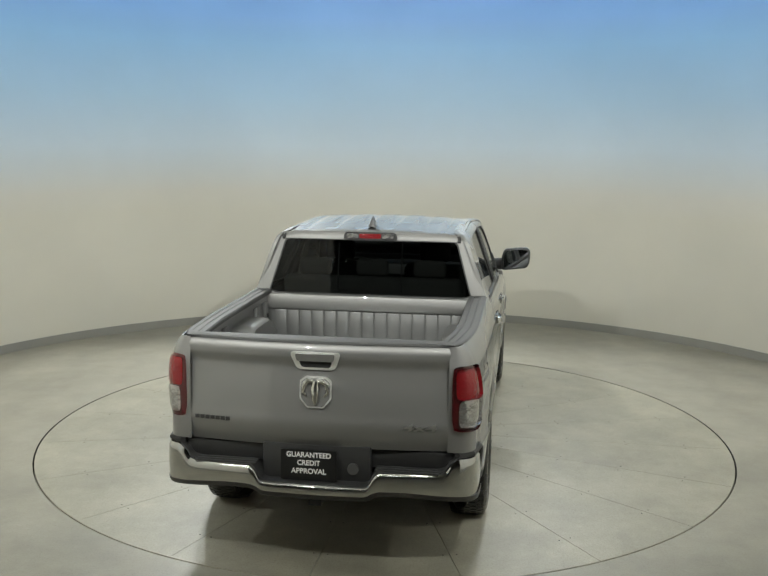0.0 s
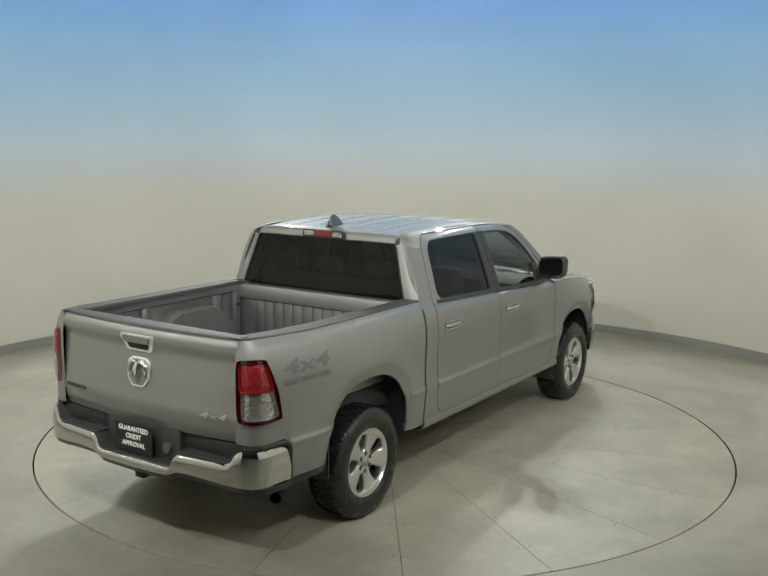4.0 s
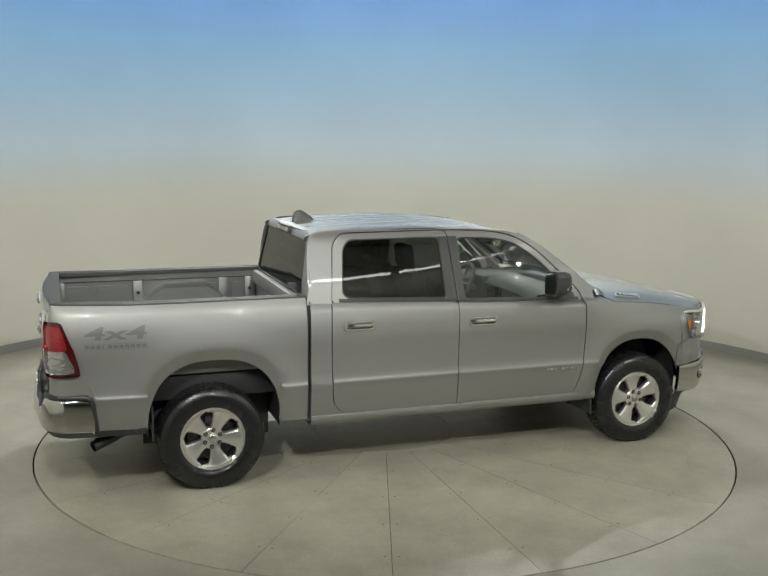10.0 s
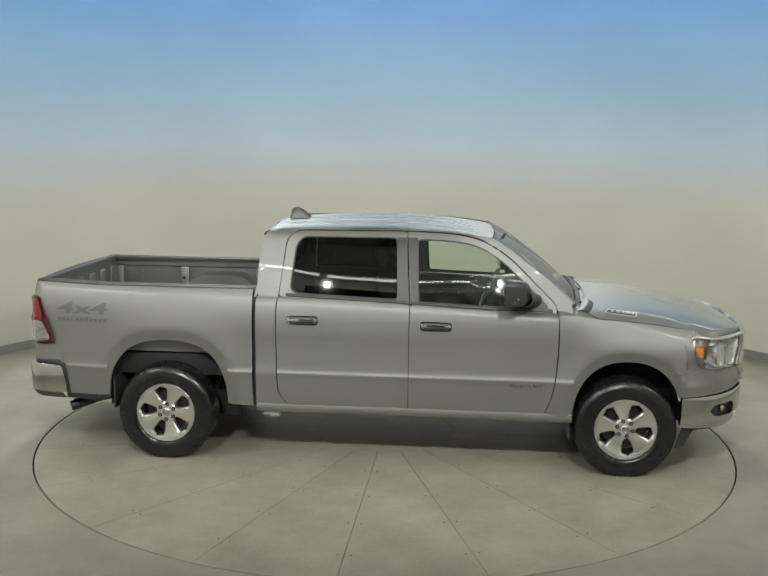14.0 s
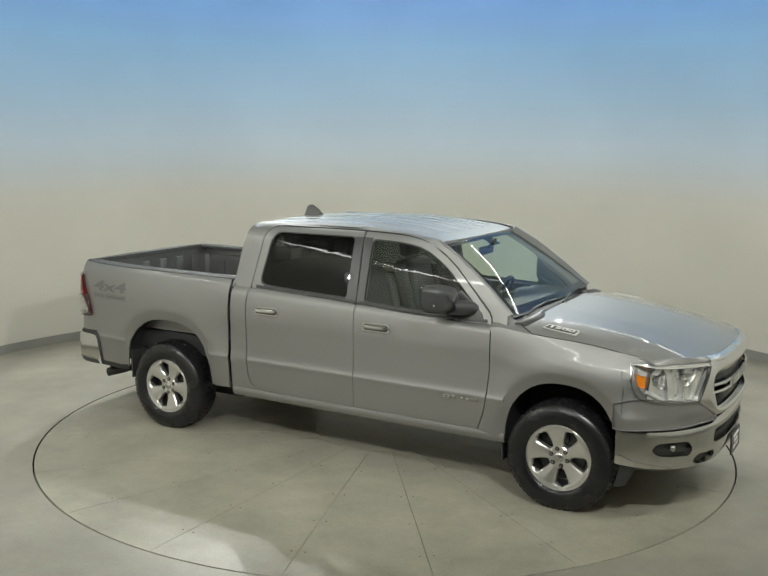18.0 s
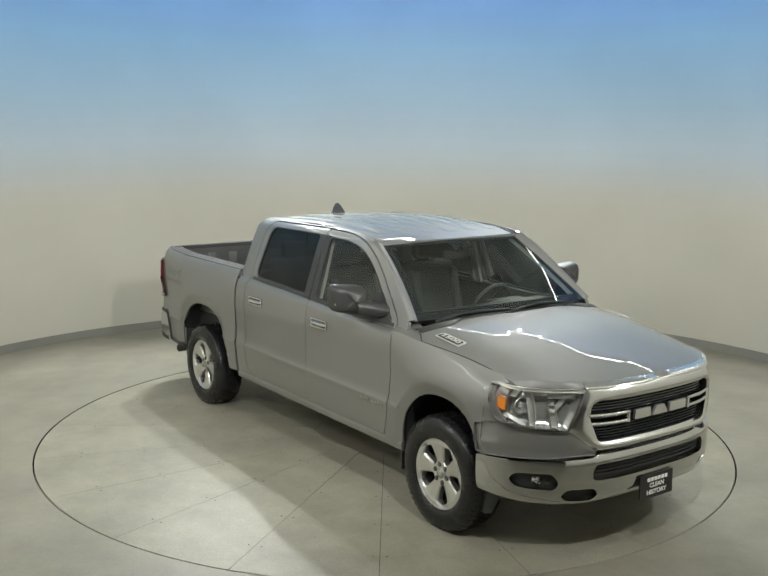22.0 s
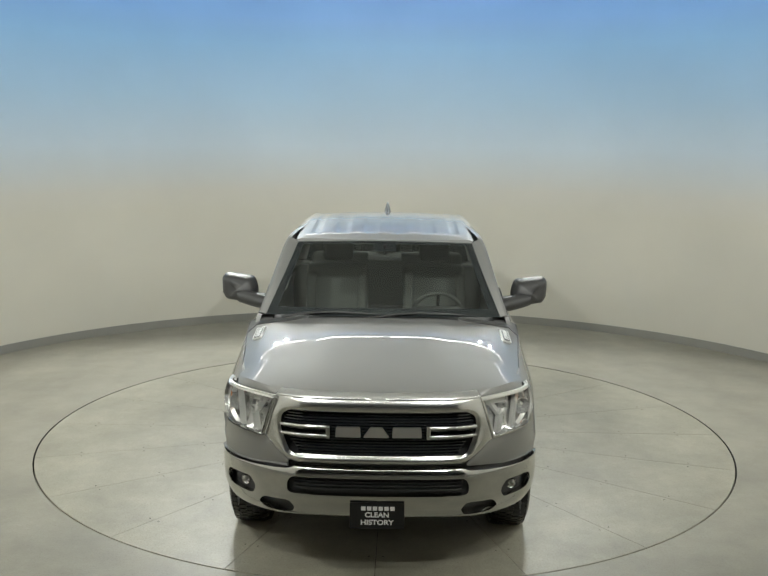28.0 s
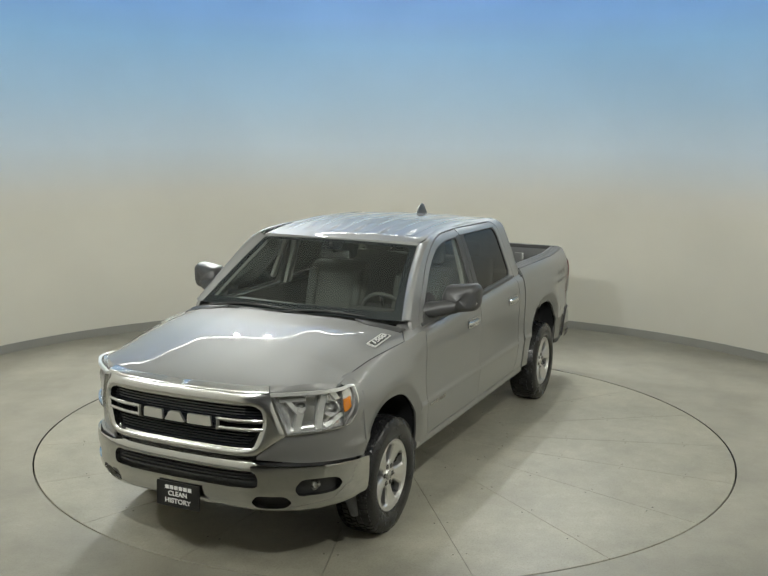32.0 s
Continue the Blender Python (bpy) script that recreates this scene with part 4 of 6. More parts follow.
def hood(root):
    def f(v, u):
        w = abs(v)
        xr = cur([(0, 1.560), (.5, 1.540), (.80, 1.505), (.93, 1.46), (1, 1.41)], w)
        xf = cur([(0, 2.815), (.33, 2.80), (.56, 2.755), (.67, 2.715), (.80, 2.645), (.91, 2.54), (1, 2.42)], w)
        notch = .018 * math.exp(-(v / .06) ** 2)
        x = xr + (xf - notch - xr) * u
        y = v * hood_edge(x)
        return (x, y, hood_z(x, y))

    NOSE = [(0, 2.845), (.2, 2.84), (.4, 2.822), (.575, 2.765), (.675, 2.69), (.79, 2.585), (.89, 2.455), (.95, 2.33)]

    def lip(v, u):
        if u <= 1:
            return f(v, u)
        x, y, z = f(v, 1)
        k = smooth(.58, .70, abs(v))
        zl = cur([(0, 1.128), (.675, 1.131), (.79, 1.127), (.89, 1.113), (.95, 1.09)], abs(y))
        xl = cur(NOSE, abs(y)) - .016
        t = u - 1
        return (x + (xl - x) * t * k + .004 * (1 - k) * t, y, z + (zl - z) * t * k - .012 * t * (1 - k))

    vs = sorted(set(steps(-1, -.6, 16) + steps(-.6, -.3, 16) + steps(-.3, .3, 16) + steps(.3, .6, 16) + steps(.6, 1, 16)))
    bm = BM()
    bm.grid(lip, vs, steps(0, 1, 40) + [1.5, 2.0])
    bm.flange((0, 0, -1), .03)
    part("hood", bm, PAINT, root, "silver hood with a raised centre")
    bm = BM()
    bm.grid(lambda v, u: (lambda y: (cur([(0, 1.59), (.5, 1.57), (.8, 1.52), (.95, 1.45)], abs(y)) - .19 * u, y, min(1.37, hood_z(1.45, y)) - .012 - .035 * u))(v * .90), steps(-1, 1, 20), steps(0, 1, 3))
    part("cowl", bm, BLACK, root, "black cowl panel under the windscreen")


def cowl_end(root, s):
    """Black rubber between the hood's rear corner and the windscreen's foot."""
    bm = BM()

    def f(v, u):
        x = cur([(.5, 1.540), (.80, 1.505), (.93, 1.46), (1, 1.41)], v) - .02 + .085 * u * smooth(.50, .72, v)
        y = v * hood_edge(x)
        return (x, y * s, hood_z(x, y) + .004 + .012 * math.sin(math.pi * min(1, u * .9 + .1)))

    bm.grid(f, steps(.56, .925, 10), steps(0, 1, 5))
    bm.flange((0, 0, -1), .01)
    part("cowl_end", bm, BLACK, root, "black rubber at the windscreen's foot")


def hood_gap_line(root, s):
    path = []
    for x, y in ((1.486, .855), (1.492, .878), (1.51, .898), (1.545, .914)):
        path.append((x, y * s, hood_z(x, y) + .0005))
    for x in steps(1.60, 2.30, 20):
        y = hood_edge(x) - .002
        path.append((x, y * s, max(hood_z(x, y), fender_top(x)) + .0005))
    # dark tube laid along the joint, for the shade in the open gap
    part("hood_gap_line", BM().tube(path, .0042, 6), SEAL, root, "dark line drawn for the gap between hood and fender")


def ws(a, b):
    """Windscreen: a across from -1 to 1, b from foot to head."""
    w = .845 - .168 * b - .012 * math.sin(math.pi * b)
    xc, bow = 1.498 - .697 * b, .078 - .043 * b
    zc, sag = 1.356 + .464 * b + .020 * math.sin(math.pi * b), .008 + .008 * b
    return Vector((xc - bow * a * a, w * a, zc - sag * a * a))


def roof_z(x, y):
    c = cur([(-1.06, 1.872), (-1.0, 1.896), (-.9, 1.905), (-.6, 1.923), (-.1, 1.934), (.3, 1.914), (.6, 1.870), (.80, 1.826)], x)
    return c - (.006 + .022 * smooth(.80, .25, x)) * (abs(y) / .68) ** 2.4


def cab(root):
    # windscreen
    bm = BM()
    bm.grid(lambda a, b: ws(a, b), steps(-1, 1, 24), steps(0, 1, 14))
    g = part("windscreen", bm, PANE, root, "clear green-tinted windscreen")
    g.visible_shadow = False
    bm = BM()
    for f0, f1 in (((-1, 0), (-.925, 0)), ((.925, 0), (1, 0))):
        bm.grid(lambda a, b: ws(a, b) + Vector((-.004, 0, -.003)), steps(f0[0], f1[0], 3), steps(0, 1, 14))
    bm.grid(lambda a, b: ws(a, b) + Vector((-.004, 0, -.003)), steps(-.925, .925, 20), steps(0, .09, 2))
    bm.grid(lambda a, b: ws(a, b) + Vector((-.004, 0, -.003)), steps(-.925, .925, 20), steps(.955, 1, 2))
    bm.grid(lambda a, b: ws(a, b) + Vector((-.004, 0, -.003)), steps(-.13, .13, 4), steps(.84, .955, 2))
    part("windscreen_band", bm, GLOSSBLACK, root, "black printed edge of the windscreen")
    # A pillars close the gap from the side frame to the windscreen
    for s in (-1, 1):
        edge = [(1.395, 1.350), (1.20, 1.53), (.93, 1.740), (.745, 1.842)]

        def ap(b, t):
            k = b * 3
            i = min(2, int(k))
            x, z = edge[i][0] + (edge[i + 1][0] - edge[i][0]) * (k - i), edge[i][1] + (edge[i + 1][1] - edge[i][1]) * (k - i)
            o = Vector((x, upper(x, z) * s, z))
            w = ws(s, .0 + b)
            p = o + (w - o) * t
            return p + Vector((.018, .012 * s, .012)) * math.sin(math.pi * t)

        bm = BM()
        bm.grid(ap, steps(0, 1, 18), steps(0, 1, 6))
        bm.flange((-1, 0, -.5), .02)
        part("windscreen_pillar", bm, PAINT, root)
    # roof: broad shallow channels, edges rolled down to the side frames
    def rf(u, v):
        y = v * .685
        xf = ws(v, 1).x - .006
        xr = -1.040 + .04 * v * v
        x = xr + (xf - xr) * u
        z = roof_z(x, y)
        if abs(v) < .85:
            rib = abs(math.sin(math.pi * (v * 3.0)))
            z -= .0060 * smooth(.02, .08, u) * smooth(.93, .885, u) * smooth(.60, .95, rib)
        if abs(v) > .955:
            z -= .010 * (abs(v) - .955) / .045
        return (x, y, z)

    bm = BM()
    bm.grid(rf, sorted(set(steps(0, .15, 10) + steps(.15, .85, 24) + steps(.85, 1, 20))), steps(-1, 1, 108))
    bm.flange((0, 0, -1), .03)
    part("roof", bm, PAINT, root, "silver roof with shallow ribs")
    for s in (-1, 1):
        bm = BM()
        bm.grid(lambda x, t: (x, (.676 + .014 * t) * s, roof_z(x, .68) - .006 * t - .010), steps(-1.0, .76, 24), [0, .5, 1])
        bm.flange((0, 0, -1), .02)
        part("roof_ditch", bm, SEAL, root, "black roof ditch moulding")
        bm = BM()
        run = [(-.95, .683, 1.862), (-1.005, .686, 1.858), (-1.040, .690, 1.848), (-1.056, .694, 1.836), (-1.062, .692, 1.818)]
        bm.grid(lambda k, t: (run[k][0] - .006, (run[k][1] + .026 * (t - .5)) * s, run[k][2] + .006), list(range(5)), [0, .5, 1])
        bm.flange((1, 0, -.6), .02)
        part("roof_ditch", bm, SEAL, root, "black end of the roof ditch")
    # antenna fin
    bm = BM()

    def fin(u, a):
        x = -.985 + .195 * u
        h = .098 * cur([(0, .25), (.04, .72), (.14, .94), (.32, 1), (.6, .74), (.85, .30), (1, 0)], u)
        w = .034 * (1 - .5 * u)
        return (x, w * math.cos(a) * (1 - .55 * math.sin(a)), roof_z(x, 0) - .004 + h * math.sin(a) ** .8)

    bm.grid(fin, steps(0, 1, 14), steps(0.0, math.pi, 12))
    part("antenna", bm, GREYFIN, root, "grey shark-fin antenna")
    # rear wall of the cab
    def back(z):
        return -1.112 + .068 * smooth(1.36, 1.90, z)

    win = rounded([(-.804, 1.392), (.804, 1.392), (.680, 1.822), (-.680, 1.822)], .022)
    out = rounded([(-.945, 1.30), (.945, 1.30), (.926, 1.37), (.846, 1.60), (.800, 1.72), (.752, 1.825), (.70, 1.868), (.60, 1.880), (-.60, 1.880), (-.70, 1.868), (-.752, 1.825), (-.800, 1.72), (-.846, 1.60), (-.926, 1.37)], .015)
    c = (0, 1.6)
    o_, i_ = by_angle(out, c, 160), by_angle(win, c, 160)
    bm = BM()

    def rw(k, t):
        y, z = o_[k][0] + (i_[k][0] - o_[k][0]) * t, o_[k][1] + (i_[k][1] - o_[k][1]) * t
        return (back(z) + .028 * (1 - t) ** 3 * smooth(1.3, 1.5, z), y, z)

    bm.grid(rw, list(range(160)), [0, .3, .65, 1], close=True)
    bm.flange((1, 0, 0), .02)
    part("cab_back", bm, PAINT, root)
    rwin = new("rear_window")
    rwin.parent = root
    tagged(rwin, "dark tinted sliding rear window")
    ii = by_angle([(y * .985, 1.6 + (z - 1.6) * .97) for y, z in win], c, 160)
    bm = BM()
    bm.grid(lambda k, t: (back(i_[k][1] + (ii[k][1] - i_[k][1]) * t) - .003, i_[k][0] + (ii[k][0] - i_[k][0]) * t, i_[k][1] + (ii[k][1] - i_[k][1]) * t), list(range(160)), [0, 1], close=True)
    bm.flange((1, 0, 0), .02)
    part("seal", bm, SEAL, rwin)
    bm = BM()
    bm.grid(lambda k, t: (back(1.6 + (i_[k][1] - 1.6) * t) + .006, i_[k][0] * t, 1.6 + (i_[k][1] - 1.6) * t), list(range(160)), [.001, .5, 1], close=True)
    g = part("pane", bm, PRIVACY, rwin)
    g.visible_shadow = False
    for y in (-.25, .25):
        part("slider_bar", BM().tube([(back(z) + .014, y, z) for z in steps(1.42, 1.80, 5)], .006, 8), SEAL, rwin)
    part("slider_bar", BM().box(-1.092, -1.080, -.25, .25, 1.418, 1.430, .003), SEAL, rwin)
    # high brake lamp
    bl = new("brake_lamp")
    bl.parent = root
    tagged(bl, "high brake lamp, red between clear lenses")
    p = rounded([(-.215, 1.822), (.215, 1.822), (.200, 1.882), (-.200, 1.882)], .025)
    part("bezel", BM().prism(p, lambda a, d, e: (-1.040 - e, a, d), .022), SEAL, bl)
    for nm, y0, y1, m_ in (("red_lens", -.085, .085, REDLENS), ("cargo_lamp", -.185, -.092, CLEARREFLECT), ("cargo_lamp", .092, .185, CLEARREFLECT)):
        p = rounded([(y0, 1.834), (y1, 1.834), (y1, 1.870), (y0, 1.870)], .012)
        part(nm, BM().prism(p, lambda a, d, e: (-1.0625 - e, a, d), .008), m_, bl)


def front_end(root):
    FASC = [(0.0, (2.845, 0)), (.18, (2.840, .20)), (.36, (2.822, .40)), (.52, (2.765, .575)), (.62, (2.690, .682)), (.72, (2.590, .802)), (.82, (2.465, .905)), (.92, (2.335, .963)), (1.0, (2.22, .984))]
    BUMP = [(0.0, (2.850, 0)), (.18, (2.846, .20)), (.36, (2.830, .40)), (.52, (2.787, .575)), (.62, (2.727, .697)), (.72, (2.638, .815)), (.82, (2.515, .918)), (.92, (2.360, .982)), (1.0, (2.245, 1.002))]

    def along(tab, q):
        s = 1 if q >= 0 else -1
        q = abs(q)
        return cur([(k, p[0]) for k, p in tab], q), cur([(k, p[1]) for k, p in tab], q) * s

    def fas(q, z, out=0.0):
        x, y = along(FASC, q)
        x += -.13 * max(0, (z - 1.02))
        e = .002
        (xa, ya), (xb, yb) = along(FASC, q - e), along(FASC, q + e)
        n = Vector((yb - ya, -(xb - xa), 0)).normalized()
        return Vector((x, y, z)) + n * out

    def bmp(q, z, out=0.0):
        x, y = along(BUMP, q)
        prof = cur([(.36, -.075), (.40, -.033), (.46, -.006), (.54, .003), (.62, .004), (.67, .002), (.69, -.006), (.71, -.024), (.725, -.05)], z)
        e = .002
        (xa, ya), (xb, yb) = along(BUMP, q - e), along(BUMP, q + e)
        n = Vector((yb - ya, -(xb - xa), 0)).normalized()
        return Vector((x, y, z)) + n * (out + prof)

    # body-coloured corners under the head lamps
    for s in (-1, 1):
        bm = BM()

        def low(u, v):
            q = .472 + (1.0 - .472) * u
            zb = cur([(.455, .715), (.52, .712), (.7, .684), (1.0, .668)], q)
            zt = cur([(.472, .735), (.535, .80), (.598, .862), (.70, .872), (.84, .888), (.90, .886), (1.0, .85)], q)
            p = fas(q * s, zb + (zt - zb) * v, .002 + .006 * math.sin(math.pi * v) * smooth(.85, .7, q))
            if q > .80:
                k = smooth(.80, .93, q)
                yy = side(p.x, p.z) * s
                p.y = p.y + (yy - p.y) * k
            return p

        bm.grid(low, steps(0, 1, 26), steps(0, 1, 10))
        bm.flange(None, .02)
        part("fascia_corner", bm, PAINT, root)
        # head lamp
        hl = new("head_lamp")
        hl.parent = root
        tagged(hl, "chrome head lamp with clear lens and amber corner")
        TOP = [(.52, 1.122), (.62, 1.124), (.75, 1.124), (.82, 1.128), (.88, 1.128), (.935, 1.114)]
        BOT = [(.52, .862), (.62, .866), (.75, .876), (.86, .890), (.905, .935), (.935, 1.02)]

        def hlp(u, v, out):
            q = .535 + .40 * u
            zt, zb = cur(TOP, q), cur(BOT, q)
            q2 = q + .075 * (1 - u) * (1 - v)
            if out > 0:  # flush with the fender at the outer end
                out *= 1 - .85 * smooth(.55, .95, u)
            p = fas(q2 * s, zb + (zt - zb) * v, out)
            if q > .8:
                k = smooth(.80, .935, q)
                p.y = p.y + (side(p.x, p.z) * s + out * s - p.y) * k
            return p

        bm = BM()
        bm.grid(lambda u, v: hlp(u, v, -.045 + .047 * max(abs(u - .5) * 2, abs(v - .5) * 2) ** 6), steps(0, 1, 24), steps(0, 1, 14))
        part("housing", bm, CLEARREFLECT2, hl)
        bm = BM()
        bm.grid(lambda u, v: hlp(u, v, .010 + .008 * math.sin(math.pi * u) * math.sin(math.pi * v)), steps(0, 1, 24), steps(0, 1, 10))
        g = part("lens", bm, LENS, hl, "clear lens")
        g.visible_shadow = False
        bm = BM()
        top_bar = BM()
        top_bar.grid(lambda u, v: hlp(u, v, .016), steps(0, 1, 20), steps(.92, 1.0, 3))
        top_bar.flange(None, .02)
        part("chrome_brow", top_bar, LIGHTSILVER, hl, "bright silver brow")
        for u0, u1, v0, v1 in ((0, 1, 0, .030), (0, .022, .030, .92), (.978, 1, .030, .92)):
            bm.grid(lambda u, v: hlp(u, v, .016), steps(u0, u1, 20 if u1 - u0 > .5 else 2), steps(v0, v1, 3 if v1 - v0 < .5 else 12))
        bmesh.ops.remove_doubles(bm.b, verts=bm.b.verts, dist=1e-4)
        bm.flange(None, .02)
        part("chrome_border", bm, GRILLECHROME, hl, "thin bright border")
        bm = BM()
        bm.grid(lambda u, v: hlp(.79 + .15 * u, .30 + .33 * v, -.030), steps(0, 1, 5), steps(0, 1, 5))
        bm.flange(None, .012)
        bm2 = BM()
        bm2.grid(lambda t, v: hlp(.748 + .012 * math.sin(t), .08 + .80 * v, -.026 + .022 * math.cos(t)), [2 * math.pi * k / 8 for k in range(8)], steps(0, 1, 4), close=True)
        part("amber_divider", bm2, SATIN, hl)
        part("amber_reflector", bm, AMBER, hl, "amber reflector")
        for u, v, r in ((.62, .52, .052), (.30, .62, .036)):
            c = hlp(u, v, -.028)
            n = (hlp(u, v, 0) - hlp(u, v, -.1)).normalized()
            fwd_ = Vector((1, .35 * s, 0)).normalized()
            bm = BM()
            a_ = Vector((0, 0, 1)).cross(fwd_).normalized()
            rings = []
            for rr, h in ((1.0, .030), (.93, .034), (.86, .02), (.60, -.012), (.45, -.02), (.44, .0), (.3, .016), (.001, .022)):
                rings.append([bm.b.verts.new(c + a_ * math.cos(2 * math.pi * k / 24) * r * rr + Vector((0, 0, 1)) * math.sin(2 * math.pi * k / 24) * r * rr + fwd_ * h * r / .05) for k in range(24)])
            for p, q in zip(rings, rings[1:]):
                for k in range(24):
                    bm.b.faces.new((p[k], p[(k + 1) % 24], q[(k + 1) % 24], q[k]))
            part("reflector_bowl", bm, CLEARREFLECT2, hl, "chrome lamp bowl")
        for ua, ub, va, vb, w in ((.38, .52, .05, .88, .07), (.12, .26, .06, .60, .08), (.24, .12, .40, .88, .06), (.50, .72, .06, .26, .05), (.66, .60, .70, .90, .07), (.08, .36, .86, .90, .0)):
            bm = BM()
            if w:
                bm.grid(lambda u, v: hlp(ua + (ub - ua) * v + w * u, va + (vb - va) * v, -.010 - .010 * u), steps(0, 1, 3), steps(0, 1, 8))
            else:
                bm.grid(lambda u, v: hlp(ua + (ub - ua) * u, va - .10 + .12 * v, -.012), steps(0, 1, 8), steps(0, 1, 3))
            bm.flange(None, .025)
            part("chrome_blade", bm, LIGHTSILVER, hl, "bright chrome blade")
        # filler to close the front corner behind the lamp
        bm = BM()
        bm.grid(lambda u, v: fas((.50 + .46 * u) * s, .70 + .42 * v, -.075), steps(0, 1, 10), steps(0, 1, 3))
        part("lamp_backing", bm, UNDER, root)
    # grille
    gr = new("grille")
    gr.parent = root
    tagged(gr, "black grille in a broad chrome surround")
    oq = [(-.515, 1.130), (.515, 1.130), (.538, 1.115), (.606, .875), (.606, .858), (.470, .738), (-.470, .738), (-.606, .858), (-.606, .875), (-.538, 1.115)]
    iq = [(-.455, 1.052), (.455, 1.052), (.503, 1.025), (.512, .945), (.462, .800), (.43, .783), (-.43, .783), (-.462, .800), (-.512, .945), (-.503, 1.025)]
    c = (0, .93)
    # scale z when sampling by angle so that corners are met
    O = by_angle([(q, (z - .93) * 2) for q, z in rounded(oq, .03)], (0, 0), 200)
    I = by_angle([(q, (z - .93) * 2) for q, z in rounded(iq, .025)], (0, 0), 200)
    bm = BM()

    def sur(k, t):
        q, z = O[k][0] + (I[k][0] - O[k][0]) * t, .93 + (O[k][1] + (I[k][1] - O[k][1]) * t) / 2
        return fas(q, z, .006 + .026 * math.sin(math.pi * min(1, t * .8 + .05)) ** .8)

    bm.grid(sur, list(range(200)), [0, .12, .3, .5, .7, .85, 1], close=True)
    bm.flange(None, .05)
    part("surround", bm, GRILLECHROME, gr, "chrome grille surround")
    bm = BM()
    bm.grid(lambda q, v: fas(q, 1.128 + .030 * v, .026 - .05 * v * v) - Vector((0.018 * math.exp(-(q / .05) ** 2), 0, .010 * math.exp(-(q / .05) ** 2))), steps(-.53, .53, 60), steps(0, 1, 6))
    bm.flange(None, .02)
    part("upper_trim", bm, GRILLECHROME, gr, "chrome trim under the hood's edge")
    bm = BM()
    bm.grid(lambda q, v: fas(q, .76 + .30 * v, -.045), steps(-.53, .53, 20), steps(0, 1, 4))
    part("backing", bm, SHADOWGAP, gr)
    for k in range(15):
        z = .792 + k * .0178
        qm = .43 + .08 * smooth(.79, .93, z) - .03 * smooth(1.0, 1.06, z)
        bm = BM()
        bm.grid(lambda q, t: fas(q, z + (-.004, .004, .006, -.002)[t], (-.012, -.012, -.035, -.035)[t]), steps(-qm, qm, 30), [0, 1, 2, 3])
        part("slat", bm, GLOSSBLACK, gr)
    # centre bars run to the edges from two hooks beside the lettering field
    for s in (-1, 1):
        for z in (.905, .958):
            bm = BM()
            bm.grid(lambda q, t: fas(q * s, z + .013 * math.sin(t), .012 + .014 * math.cos(t)), steps(.255, .512, 14), [2 * math.pi * k / 10 for k in range(10)] + [2 * math.pi])
            part("centre_bar", bm, CHROME, gr)
        bm = BM()
        bm.grid(lambda z, t: fas((.262 + .013 * math.sin(t)) * s, z, .012 + .014 * math.cos(t)), steps(.893, .970, 6), [2 * math.pi * k / 10 for k in range(11)])
        part("hook", bm, CHROME, gr)
    # the maker's lettering as three plain bars
    for q0, q1, slant in ((-.222, -.090, .004), (-.078, .058, .036), (.072, .226, .004)):
        poly = rounded([(q0, .904), (q1, .904), (q1 - slant, .964), (q0 + slant, .964)], .008)
        part("badge_bar", BM().prism(poly, lambda a, d, e: fas(a, d, .008 + e), .018), ALLOY, gr, "chrome badge bar")
    # bumper: chrome shell with openings
    fb = new("front_bumper")
    fb.parent = root
    tagged(fb, "chrome front bumper with black openings")
    openings = [rounded([(-.475, .541), (.475, .541), (.492, .580), (.470, .645), (-.470, .645), (-.492, .580)], .03), ]
    for s in (-1, 1):
        openings.append(rounded([(s * .470, .408), (s * .61, .412), (s * .642, .450), (s * .612, .494), (s * .475, .494), (s * .444, .450)], .02))
        openings.append(rounded([(s * .664, .490), (s * .82, .500), (s * .848, .545), (s * .824, .592), (s * .68, .598), (s * .650, .545)], .02))

    def inside(q, z, grow=0.0):
        for po in openings:
            n = len(po)
            hit = False
            for i in range(n):
                (xa, ya), (xb, yb) = po[i - 1], po[i]
                if (ya > z) != (yb > z) and q < (xb - xa) * (z - ya) / (yb - ya) + xa:
                    hit = not hit
            if hit:
                return True
        return False

    qs, zs = steps(-1, 1, 260), steps(0, 1, 64)

    def zrange(q):
        a = abs(q)
        zb = cur([(0, .405), (.2, .405), (.5, .395), (.62, .39), (.72, .392), (.85, .402), (1.0, .42)], a)
        zt = cur([(0, .715), (.44, .715), (.47, .690), (.55, .685), (.8, .672), (1.0, .655)], a)
        return zb, zt

    bm = BM()
    vs = {}

    def vert(i, j):
        if (i, j) not in vs:
            zb, zt = zrange(qs[i])
            vs[i, j] = bm.b.verts.new(bmp(qs[i], zb + (zt - zb) * zs[j]))
        return vs[i, j]

    for i in range(len(qs) - 1):
        for j in range(len(zs) - 1):
            q = (qs[i] + qs[i + 1]) / 2
            zb, zt = zrange(q)
            z = zb + (zt - zb) * (zs[j] + zs[j + 1]) / 2
            if not inside(q, z):
                bm.b.faces.new((vert(i, j), vert(i + 1, j), vert(i + 1, j + 1), vert(i, j + 1)))
    # smooth the stair-stepped rims of the openings
    rim = [v for v in bm.b.verts if v.is_boundary]
    for _ in range(6):
        new_co = {}
        for v in rim:
            nb = [e.other_vert(v) for e in v.link_edges if e.is_boundary]
